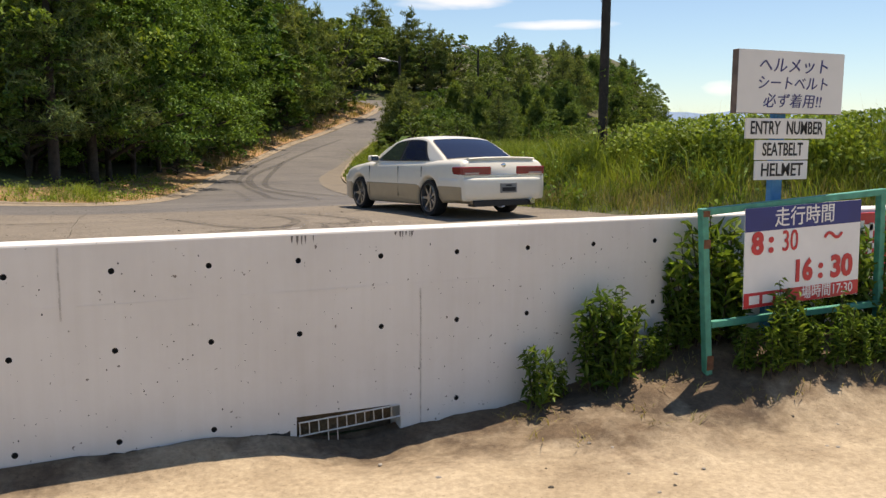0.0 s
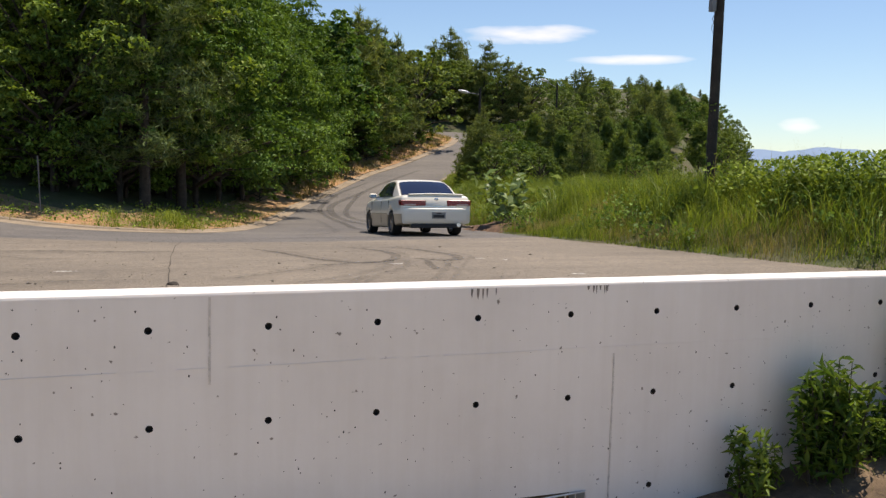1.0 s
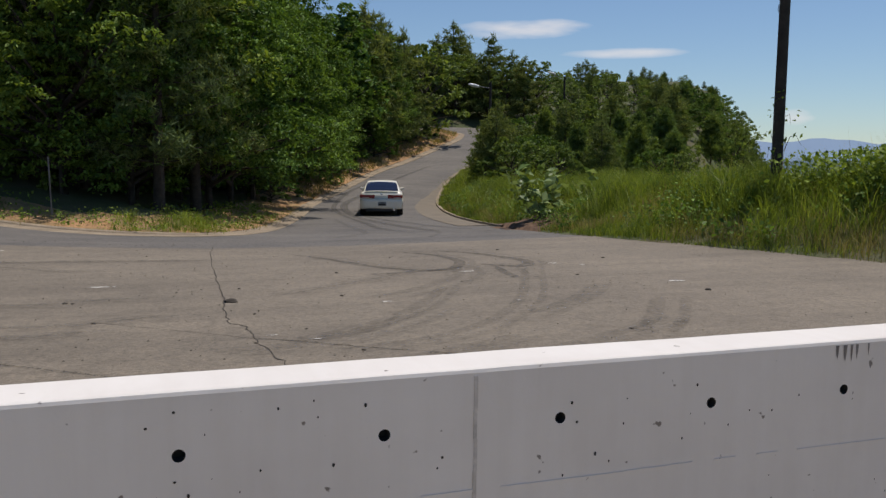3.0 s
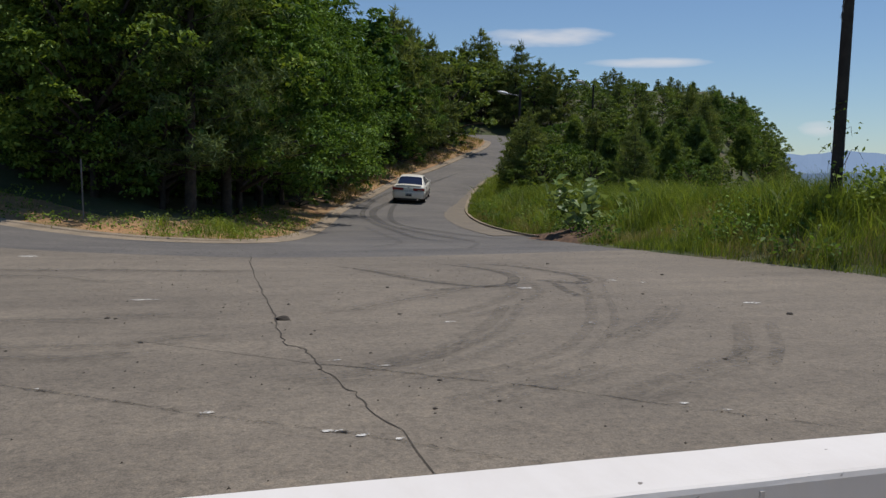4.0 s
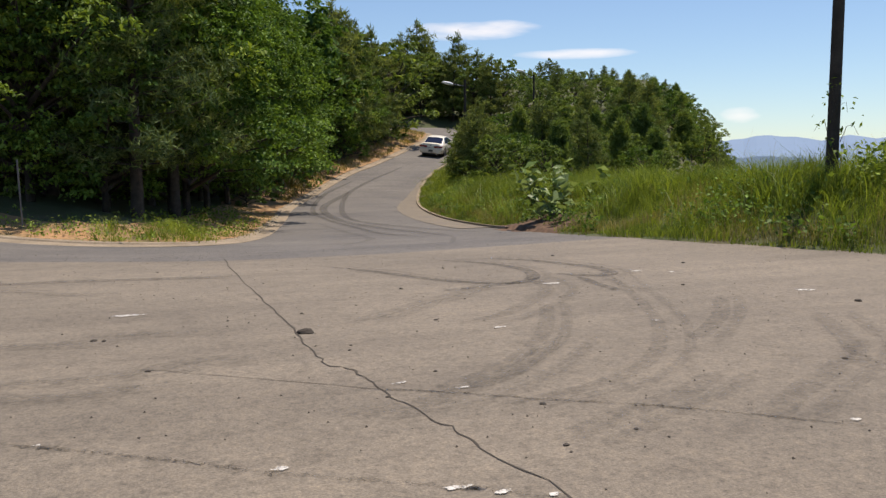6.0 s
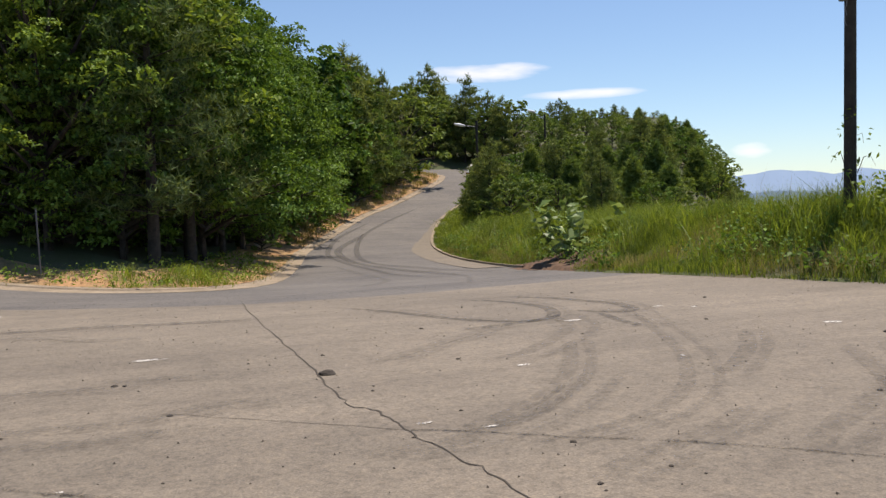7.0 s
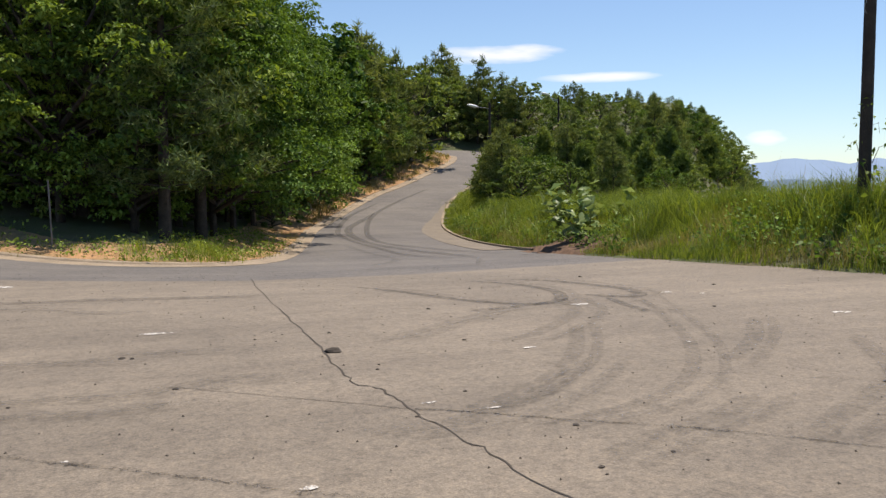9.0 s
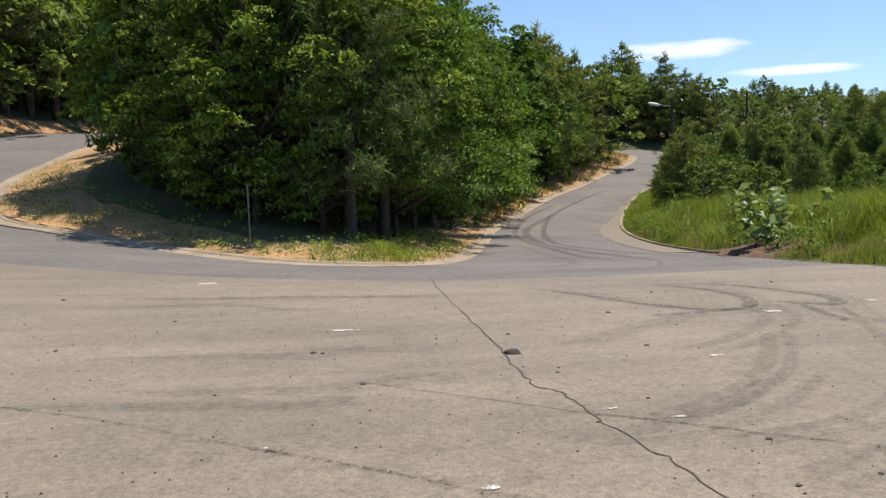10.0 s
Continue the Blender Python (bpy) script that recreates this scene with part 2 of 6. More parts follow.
# kerb line round the wooded island between the two roads
ISLAND = ((-11.2, 33.3), (-8.3, 30.8), (-6.5, 29.2), (-4.9, 27.8), (-3.1, 26.3), (-1.6, 25.5), (0.4, 25.7), (1.8, 27.6), (2.9, 30.8), (4.3, 36),
          (5.9, 41.9), (7.5, 48.3), (10.9, 56.1), (15.3, 64.1), (18.9, 68.4), (23.6, 75.1), (28.1, 81.2), (30.4, 85.8), (30.9, 88), (29.5, 90), (24, 92),
          (8, 95), (-5, 80), (-11, 62), (-13.3, 52.8), (-12.9, 45.5), (-13.3, 41.4), (-13.1, 39.2), (-12.5, 36))
# foot of the grass bank along the lot and the road, then round the upper bend and the far side
OUTER = ((16, 2), (14, 6), (12.0, 9.5), (10.6, 12.5), (9.9, 14.1), (9.2, 16.8), (9.0, 19.7), (10.2, 26), (11.3, 32), (12.4, 39.4), (14.4, 47.3), (16.9, 54), (19.9, 60.6),
         (23, 65.7), (26.4, 70.4), (33, 79), (37, 86), (37.8, 93), (35.8, 97.5), (29, 99), (20, 101), (4, 104), (-12, 92), (-18, 72), (-20.5, 58), (-30, 52), (-45, 50), (-70, 45), (-70, 2))


def smooth(a, b, x):
    w = np.clip((x - a) / (b - a), 0, 1)
    return w * w * (3 - 2 * w)


def base_z(x, y):
    """Height of the paving surface, carried on under the banks."""
    x, y = np.asarray(x, float), np.asarray(y, float)
    w = smooth(-10, 2, x)
    right = sum(np.interp(y + o, *zip(*PR)) for o in (-3, -1.5, 0, 1.5, 3)) / 5
    left = sum(np.interp(y + o, *zip(*PL)) for o in (-3, -1.5, 0, 1.5, 3)) / 5
    return w * right + (1 - w) * left


def rounded(points, closed=True, times=2):
    """Corner cutting, so that a kerb line runs in curves."""
    p = np.array(points, float)
    for _ in range(times):
        q = np.roll(p, -1, 0) if closed else p[1:]
        a = p if closed else p[:-1]
        r = np.empty((2 * len(a), 2))
        r[0::2], r[1::2] = a * 0.75 + q * 0.25, a * 0.25 + q * 0.75
        p = r if closed else np.vstack([p[:1], r, p[-1:]])
    return p


ISLE, RIM = rounded(ISLAND), rounded(OUTER)


def signed(px, py, poly):
    """Distance to a closed line, negative inside."""
    px, py = np.asarray(px, float), np.asarray(py, float)
    best, odd = np.full(px.shape, 1e9), np.zeros(px.shape, bool)
    for (ax, ay), (bx, by) in zip(poly, np.roll(poly, -1, 0)):
        dx, dy = bx - ax, by - ay
        u = np.clip(((px - ax) * dx + (py - ay) * dy) / (dx * dx + dy * dy + 1e-12), 0, 1)
        best = np.minimum(best, np.hypot(px - ax - u * dx, py - ay - u * dy))
        cross = (ay > py) != (by > py)
        odd ^= cross & (px < (bx - ax) * (py - ay) / (by - ay + 1e-12) + ax)
    return np.where(odd, -best, best)


def rumple(x, y, s, seed=0.0):
    return np.array([noise.noise((a * s + seed, b * s, seed)) for a, b in zip(np.ravel(x), np.ravel(y))]).reshape(np.shape(x))


def ground_z(x, y):
    """Height of soil and turf."""
    x, y = np.asarray(x, float), np.asarray(y, float)
    z = base_z(x, y)
    isl, rim = -signed(x, y, ISLE), signed(x, y, RIM)
    on_road = (isl < 0) & (rim < 0)
    lump = rumple(x, y, 0.35) * 0.16 + rumple(x, y, 1.3, 7) * 0.06
    # island: low edge, then a slope under the wood
    hill = np.where(isl > 0, 0.03 + 0.35 * smooth(0.2, 3.2, isl) + 0.11 * np.clip(isl - 2.5, 0, 30) + lump * smooth(0, 1.5, isl), 0)
    # right-hand side: grass bank, level shelf, and the hillside beyond
    bank = 0.04 + 0.95 * smooth(0.1, 3.0, rim) + 0.05 * np.clip(rim - 3, 0, 6) + lump * smooth(0, 1.5, rim)
    side = smooth(4, 9, x)
    az, rho = np.degrees(np.arctan2(x + 1.7, y - 5)), np.hypot(x + 1.7, y - 5)
    turned = smooth(36, 46, az)
    fall = -0.26 * np.clip(rho - 21, 0, 300) * turned
    slope = 0.13 * np.clip(rim - 6, 0, 45) * smooth(40, 70, y) * (1 - turned)
    farside = 0.25 * np.clip(rim, 0, 25) * (1 - side) + 0.6 * smooth(0.2, 2.5, rim) + lump
    beyond = np.where(rim > 0, side * (bank + fall + slope) + (1 - side) * farside, 0)
    z = z + np.where(on_road, -0.10, hill + beyond)
    far = np.hypot(x, y - 30)
    z = np.where(far > 150, z * (1 - smooth(150, 420, far)) - 70 * smooth(180, 800, far) * smooth(-0.2, 0.5, (x - 0.5 * y) / (far + 1)), z)
    return np.where(y < 4.9, np.minimum(z, -0.45), z)


def mesh_object(name, verts, faces, mat, parent=None, smooth_shade=False):
    me = bpy.data.meshes.new(name)
    me.from_pydata(verts, [], faces)
    me.materials.append(mat)
    if smooth_shade:
        me.polygons.foreach_set("use_smooth", [True] * len(me.polygons))
    ob = new(name, me)
    if parent:
        ob.parent = parent
    return ob


def part(name, bm, mat, parent=None, label=""):
    me = bpy.data.meshes.new(name)
    bm.to_mesh(me)
    bm.free()
    me.materials.append(mat)
    ob = new(name, me)
    ob.parent = parent
    return tagged(ob, label)


def sheet(name, xs, ys, height, mat, keep=None):
    X, Y = np.meshgrid(xs, ys)
    Zs = height(X, Y)
    verts = np.stack([X.ravel(), Y.ravel(), Zs.ravel()], 1).tolist()
    w = len(xs)
    ok = np.ones((len(ys) - 1, len(xs) - 1), bool)
    if keep is not None:
        ok = keep((X[:-1, :-1] + X[1:, 1:]) / 2, (Y[:-1, :-1] + Y[1:, 1:]) / 2)
    faces = [(j * w + i, j * w + i + 1, (j + 1) * w + i + 1, (j + 1) * w + i) for j in range(len(ys) - 1) for i in range(len(xs) - 1) if ok[j, i]]
    return mesh_object(name, verts, faces, mat, smooth_shade=True)


def steps(*runs):
    out = []
    for a, b, s in runs:
        out += np.arange(a, b, s).tolist()
    return np.array(out + [runs[-1][1]])


gx = steps((-3000, -400, 400), (-400, -80, 40), (-80, -24, 4), (-24, -14, 0.8), (-14, 16, 0.4), (16, 40, 0.9), (40, 120, 5), (120, 400, 40), (400, 3200, 400))
gy = steps((-2000, -200, 300), (-200, -20, 30), (-20, 8, 2), (8, 40, 0.4), (40, 95, 0.9), (95, 200, 6), (200, 600, 50), (600, 4000, 400))
ground = tagged(sheet("ground", gx, gy, ground_z, GROUND), "orange soil and turf ground sloping up under the wood", "ground", kind="structure")

ax = steps((-70, -20, 2), (-20, 12, 0.8), (12, 40, 1.0))
ay = steps((4.8, 40, 0.8), (40, 106, 1.0))
lot_keep = lambda x, y: (signed(x, y, RIM) < 1.2) & (signed(x, y, ISLE) > -1.2)
lot = tagged(sheet("road", ax, ay, base_z, ROAD, lot_keep), "dark grey asphalt road climbing between wooded banks", "road", kind="structure")


def lot_edge(x):
    """Far rim of the paler paving, a gentle bow before the road."""
    return np.interp(x, (-70, -20, -8, -3, 0.3, 3, 6, 8, 9.5), (24, 26, 23.5, 20.3, 19.0, 19.0, 19.8, 20.5, 21.0))


lx = steps((-70, -20, 1.5), (-20, 14.2, 0.45))
lrows = 40
lv, lf = [], []
for j in range(lrows + 1):
    for x in lx:
        y = 4.85 + (float(lot_edge(x)) - 4.85) * j / lrows
        lv.append((x, y, float(base_z(x, y)) + 0.012))
inside = signed(np.array([v[0] for v in lv]), np.array([v[1] for v in lv]), RIM) < 0.6
for j in range(lrows):
    for i in range(len(lx) - 1):
        k = j * len(lx) + i
        if inside[k]:
            lf.append((k, k + 1, k + 1 + len(lx), k + len(lx)))
car_park = tagged(mesh_object("car_park_paving", lv, lf, ASPHALT, smooth_shade=True), "pale worn asphalt car park with tyre marks", "paving", kind="structure")


def yard_z(x, y):
    """Front yard, with earth heaped along the wall to the right and a scour below the drain."""
    heap = smooth(2.2, 4.5, x) * smooth(3.55, 4.65, y + 0.10 * np.sin(3 * x)) * 0.34
    low = 0.06 * smooth(4.2, 4.7, y) * (1 - smooth(1.8, 2.6, x))
    dip = -0.14 * np.exp(-((x - 1.55) / 0.42) ** 2 - ((y - 4.6) / 0.30) ** 2)
    return YARD_Z + heap + low + dip + 0.012 * np.sin(1.7 * x + 0.6) * np.cos(1.3 * y)


yx = steps((-30, -3, 1.5), (-3, 8, 0.09), (8, 30, 1.5))
yy = steps((-20, 1.5, 1.2), (1.5, 4.8, 0.08))
yard = sheet("front_yard", yx, yy, lambda x, y: yard_z(x, y) + 0.5 * 0.03 * rumple(x, y, 2.2) + 0.008 * rumple(x, y, 9) * smooth(3.2, 4.4, y), YARD)
tagged(yard, "pale sandy concrete yard with dirt drifted along the wall", "ground", kind="structure")

# ---- concrete wall ----
def box(bm, x0, x1, y0, y1, z0, z1, bevel=0.0):
    m = Matrix.Translation(((x0 + x1) / 2, (y0 + y1) / 2, (z0 + z1) / 2)) @ Matrix.Diagonal((x1 - x0, y1 - y0, z1 - z0, 1))
    v = bmesh.ops.create_cube(bm, size=1, matrix=m)["verts"]
    if bevel:
        e = list({k for a in v for k in a.link_edges})
        bmesh.ops.bevel(bm, geom=e, offset=bevel, segments=1, affect="EDGES")


def rod(bm, p, q, r0, r1=None, sides=10):
    p, q = Vector(p), Vector(q)
    d = q - p
    m = Matrix.Translation((p + q) / 2) @ d.to_track_quat("Z", "Y").to_matrix().to_4x4()
    bmesh.ops.create_cone(bm, cap_ends=True, segments=sides, radius1=r0, radius2=r0 if r1 is None else r1, depth=d.length, matrix=m)


HOLES_X = [-9.947 + 0.5075 * i - (0.014 if i < 19 else 0.006 if i == 19 else 0) for i in range(48)]
ROWS_Z = (0.84, 0.405, -0.108)
DRAIN_X0, DRAIN_X1, DRAIN_Z = 1.19, 1.85, -0.10
R_HOLE = 0.0165
wall = tagged(new("wall_concrete"), "low white painted concrete wall with rows of form-tie holes", "wall", kind="structure")


def wall_panel(x0, x1, holes, z0, name="wall_panel"):
    """A cast section: front face pierced by round tie holes, rounded top edge, back and ends."""
    bm = bmesh.new()
    xs = sorted({x0, x1, *[h + d for h in holes for d in (-0.05, 0.05)]})
    zs = sorted({z0, WALL_TOP - 0.012, *[r + d for r in ROWS_Z for d in (-0.05, 0.05) if z0 < r - 0.05 and r + d < WALL_TOP - 0.02]})
    yf = WALL_Y0
    for a, b in zip(xs, xs[1:]):
        for c, d in zip(zs, zs[1:]):
            hx, hz = (a + b) / 2, (c + d) / 2
            if any(abs(hx - h) < 0.004 for h in holes) and any(abs(hz - r) < 0.004 for r in ROWS_Z):
                n = 16
                rim = [bm.verts.new((hx + R_HOLE * math.cos(k * math.tau / n), yf, hz + R_HOLE * math.sin(k * math.tau / n))) for k in range(n)]
                deep = [bm.verts.new((hx + 0.8 * R_HOLE * math.cos(k * math.tau / n), yf + 0.03, hz + 0.8 * R_HOLE * math.sin(k * math.tau / n))) for k in range(n)]
                sq = []
                for k in range(n):
                    ca, sa = math.cos(k * math.tau / n), math.sin(k * math.tau / n)
                    s = 0.05 / max(abs(ca), abs(sa))
                    sq.append(bm.verts.new((hx + s * ca, yf, hz + s * sa)))
                for k in range(n):
                    j = (k + 1) % n
                    bm.faces.new((sq[k], sq[j], rim[j], rim[k]))
                    f = bm.faces.new((rim[k], rim[j], deep[j], deep[k]))
                    f.material_index = 1
                f = bm.faces.new(deep)
                f.material_index = 1
            else:
                bm.faces.new([bm.verts.new((x, yf, z)) for x, z in ((a, c), (b, c), (b, d), (a, d))])
    # top with small rounded arrises, back and ends
    prof = [(yf, WALL_TOP - 0.012), (yf + 0.004, WALL_TOP - 0.003), (yf + 0.013, WALL_TOP), (WALL_Y1 - 0.013, WALL_TOP), (WALL_Y1, WALL_TOP - 0.012), (WALL_Y1, z0)]
    n = max(2, int((x1 - x0) / 0.12))
    cols = []
    for i in range(n + 1):
        x = x0 + (x1 - x0) * i / n
        w = 0.0025 * noise.noise((x * 2.1, 0, 3)) + 0.0018 * noise.noise((x * 9, 5, 3))
        cols.append([bm.verts.new((x, y + (w if 0 < k < 4 else 0), z + (w if 0 < k < 4 else 0))) for k, (y, z) in enumerate(prof)])
    for a, b in zip(cols, cols[1:]):
        for k in range(len(prof) - 1):
            bm.faces.new((a[k], b[k], b[k + 1], a[k + 1]))
    for c in (cols[0], cols[-1]):
        lowv = bm.verts.new((c[0].co.x, yf, z0))
        bm.faces.new([lowv] + c)
    bmesh.ops.remove_doubles(bm, verts=bm.verts, dist=0.0002)
    bmesh.ops.recalc_face_normals(bm, faces=bm.faces)
    ob = part(name, bm, WALL, wall)
    ob.data.materials.append(HOLE)
    return ob


SEAMS = (-11.0, -8.15, -6.1, -4.1, -2.08, -0.055, 1.985, 4.03, 6.07, 8.1, 14.0)
for a, b in zip(SEAMS, SEAMS[1:]):
    hs = [h for h in HOLES_X if a + 0.06 < h < b - 0.06]
    if a < 1.5 < b:
        wall_panel(a, 1.0, [h for h in hs if h < 1.0], -0.6)
        wall_panel(1.0, b, [h for h in hs if h > 1.0], -0.05)
        for x0, x1, z0 in ((1.0, DRAIN_X0, -0.6), (DRAIN_X0, DRAIN_X1, DRAIN_Z), (DRAIN_X1, b, -0.6)):
            bm = bmesh.new()
            box(bm, x0, x1, WALL_Y0, WALL_Y1, z0, -0.05)
            part("wall_panel", bm, WALL, wall)
    else:
        wall_panel(a, b, hs, -0.6)

# pour line and vertical joints, small ridges of mortar
bm = bmesh.new()
for a, b in zip(SEAMS[2:-2], SEAMS[3:-1]):
    n = 26
    for i in range(n):
        if random.random() < 0.78:
            x0, x1 = a + (b - a) * i / n, a + (b - a) * (i + 1) / n
            z = 0.66 + 0.006 * noise.noise((x0 * 2, 1, 1))
            t = 0.0016 + 0.0016 * random.random()
            box(bm, x0, x1, WALL_Y0 - 0.0025, WALL_Y0 + 0.002, z - t, z + t)
part("pour_line", bm, WALL, wall, "thin ridge along the pour line")
bm = bmesh.new()
for s in (-0.055, 1.985):
    z = WALL_TOP - 0.02
    while z > (0.66 if s < 0 else -0.25):
        h = random.uniform(0.05, 0.16)
        if s != 1.985 or z < 0.66:
            box(bm, s - random.uniform(0.003, 0.006), s + random.uniform(0.003, 0.006), WALL_Y0 - 0.0035, WALL_Y0 + 0.004, z - h, z)
        z -= h
part("mortar_joint", bm, JOINT, wall, "rough mortar in the panel joint")
# pits in the concrete: small shallow dark cups
bm = bmesh.new()
rng = random.Random(5)
for _ in range(430):
    x, z, r = rng.uniform(-3.6, 4.6), rng.uniform(-0.2, 0.95), rng.choice((0.0018, 0.0022, 0.0028, 0.004))
    bmesh.ops.create_circle(bm, cap_ends=True, segments=7, radius=r, matrix=Matrix.Translation((x, WALL_Y0 - 0.0012, z)) @ Matrix.Rotation(radians(90), 4, "X") @ Matrix.Diagonal((1, rng.uniform(0.8, 1.8), 1, 1)))
pits = part("pits", bm, HOLE, wall, "small dark air holes in the paint")
tagged(pits, kind="stuff")
# dark drips below the top edge
bm = bmesh.new()
for x0, x1, cnt in ((1.19, 1.30, 5), (1.83, 1.93, 6)):
    for k in range(cnt):
        x = x0 + (x1 - x0) * k / (cnt - 1) + rng.uniform(-0.01, 0.01)
        w, h = rng.uniform(0.003, 0.008), rng.uniform(0.02, 0.06)
        vs = [bm.verts.new((x + a * w, WALL_Y0 - 0.0012, 0.985 - b * h)) for a, b in ((-1, 0), (-0.8, 0.6), (0, 1), (0.7, 0.5), (1, 0))]
        bm.faces.new(vs)
part("rust_drip", bm, simple("drip_stain", (0.20, 0.18, 0.17), 0.9, vary=0.3, scale=40), wall, "dark drip stains under the top edge")

# dark moss and grime along the foot of the wall
bm = bmesh.new()
rng = random.Random(31)
prev = None
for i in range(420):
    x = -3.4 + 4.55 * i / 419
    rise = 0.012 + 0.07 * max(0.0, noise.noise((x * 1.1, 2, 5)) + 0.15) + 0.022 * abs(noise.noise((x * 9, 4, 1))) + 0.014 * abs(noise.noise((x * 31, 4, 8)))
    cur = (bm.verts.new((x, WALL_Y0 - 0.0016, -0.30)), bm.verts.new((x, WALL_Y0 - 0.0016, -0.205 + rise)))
    if prev:
        bm.faces.new((prev[0], cur[0], cur[1], prev[1]))
    prev = cur
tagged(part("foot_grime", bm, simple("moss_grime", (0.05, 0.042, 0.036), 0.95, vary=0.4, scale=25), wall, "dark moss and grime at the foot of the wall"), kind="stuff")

# drain opening with a bent wire grating
STEEL = simple("galvanised_wire", (0.62, 0.60, 0.57), 0.45, 0.6, vary=0.2, scale=30)
grating = tagged(new("drain_grating"), "bent galvanised wire grating hanging in a drain opening of the wall", "grating")
for k, (z, dz) in enumerate(((-0.112, 0.022), (-0.185, 0.03))):
    bm = bmesh.new()
    rod(bm, (1.20, WALL_Y0 - 0.012, z - dz), (1.845, WALL_Y0 - 0.012, z + 0.012), 0.0055, sides=8)
    part("rail", bm, STEEL, grating)
for i in range(12):
    x = 1.205 + i * 0.058
    u = i / 11
    bm = bmesh.new()
    rod(bm, (x, WALL_Y0 - 0.008, -0.134 + 0.034 * u), (x + 0.003, WALL_Y0 - 0.008, -0.215 + 0.042 * u - (0.07 if i in (3, 4) else 0)), 0.0042, sides=6)
    part("wire", bm, STEEL, grating)
# soil lining of the drain
bm = bmesh.new()
box(bm, 1.10, 1.95, WALL_Y1 - 0.02, WALL_Y1 + 0.3, -0.6, 0.0)
box(bm, 1.19, 1.85, WALL_Y0 + 0.02, WALL_Y1 - 0.03, -0.6, -0.34)
tagged(part("drain_bed", bm, DIRT), "damp dark soil filling the drain", "soil", kind="structure")

# ---- distance ----
bm = bmesh.new()
for ring, (dist, top, seed) in enumerate(((3800, 150, 0.0), (4300, 205, 40.0))):
    prev = None
    for i in range(121):
        a = radians(20 + i * 0.75)          # from +y towards +x
        h = top * (0.62 + 0.5 * noise.noise((i * 0.11 + seed, 0, seed)) + 0.16 * noise.noise((i * 0.45, 3, seed)))
        p = (dist * math.sin(a), dist * math.cos(a))
        q = (p[0] * 1.12, p[1] * 1.12)
        cur = [bm.verts.new((*p, -140)), bm.verts.new((p[0] * 1.04, p[1] * 1.04, h * 0.55 - 40)), bm.verts.new((*q, h))]
        if prev:
            for k in range(2):
                bm.faces.new((prev[k], cur[k], cur[k + 1], prev[k + 1]))
        prev = cur
tagged(part("backdrop_mountains", bm, MOUNTAIN), "hazy blue mountain ridge far beyond the valley", "mountains", kind="structure")

# ---- trees and plants ----
def leaf_cards(centres, normals, size, rng, droop=0.3, slim=0.55, fold=0.18):
    """Folded four-cornered leaves, one island each."""
    n = len(centres)
    nor = normals + rng.normal(0, 0.55, (n, 3))
    nor /= np.linalg.norm(nor, axis=1, keepdims=True) + 1e-9
    side = np.cross(nor, rng.normal(0, 1, (n, 3)))
    side /= np.linalg.norm(side, axis=1, keepdims=True) + 1e-9
    along = np.cross(side, nor)
    along[:, 2] -= droop
    s = (size * rng.uniform(0.6, 1.35, n))[:, None]
    a = centres - along * s * 0.5
    b = centres + side * s * slim * 0.5 + nor * s * fold
    c = centres + along * s * 0.5
    d = centres - side * s * slim * 0.5 + nor * s * fold
    v = np.stack([a, b, c, d], 1).reshape(-1, 3)
    k = np.arange(n) * 4
    f = np.concatenate([np.stack([k, k + 1, k + 2], 1), np.stack([k, k + 2, k + 3], 1)])
    return v, f


def fast_mesh(name, v, f, mats, index=None):
    me = bpy.data.meshes.new(name)
    v, f = np.asarray(v, np.float32), np.asarray(f, np.int32)
    me.vertices.add(len(v))
    me.vertices.foreach_set("co", v.ravel())
    m = f.shape[1]
    me.loops.add(f.size)
    me.loops.foreach_set("vertex_index", f.ravel())
    me.polygons.add(len(f))
    me.polygons.foreach_set("loop_start", np.arange(0, f.size, m, dtype=np.int32))
    me.polygons.foreach_set("loop_total", np.full(len(f), m, np.int32))
    for k in mats:
        me.materials.append(k)
    if index is not None:
        me.polygons.foreach_set("material_index", np.asarray(index, np.int32))
    me.update(calc_edges=True)
    return me


def limb_mesh(name, paths, sides=5):
    """Tapered limbs along bent lines: (points, first radius, last radius)."""
    v, f = [], []
    for pts, r0, r1 in paths:
        base = len(v)
        for i, p in enumerate(pts):
            d = (Vector(pts[min(i + 1, len(pts) - 1)]) - Vector(pts[max(i - 1, 0)])).normalized()
            q = d.to_track_quat("Z", "Y")
            r = r0 + (r1 - r0) * i / (len(pts) - 1)
            for k in range(sides):
                a = k * math.tau / sides
                v.append(Vector(p) + q @ Vector((r * math.cos(a), r * math.sin(a), 0)))
        for i in range(len(pts) - 1):
            for k in range(sides):
                j = (k + 1) % sides
                f.append((base + i * sides + k, base + i * sides + j, base + (i + 1) * sides + j, base + (i + 1) * sides + k))
    me = bpy.data.meshes.new(name)
    me.from_pydata([tuple(p) for p in v], [], f)
    me.polygons.foreach_set("use_smooth", [True] * len(f))
    me.materials.append(BARK)
    return me


def plant(name, limb, crown, label, category, group):
    """A tree: an empty at its foot with trunk and crown."""
    ob = tagged(new(name), label, category, group)
    for pn, me in (("trunk", limb), ("crown", crown)):
        o = new(pn, me)
        o.parent = ob
    return ob


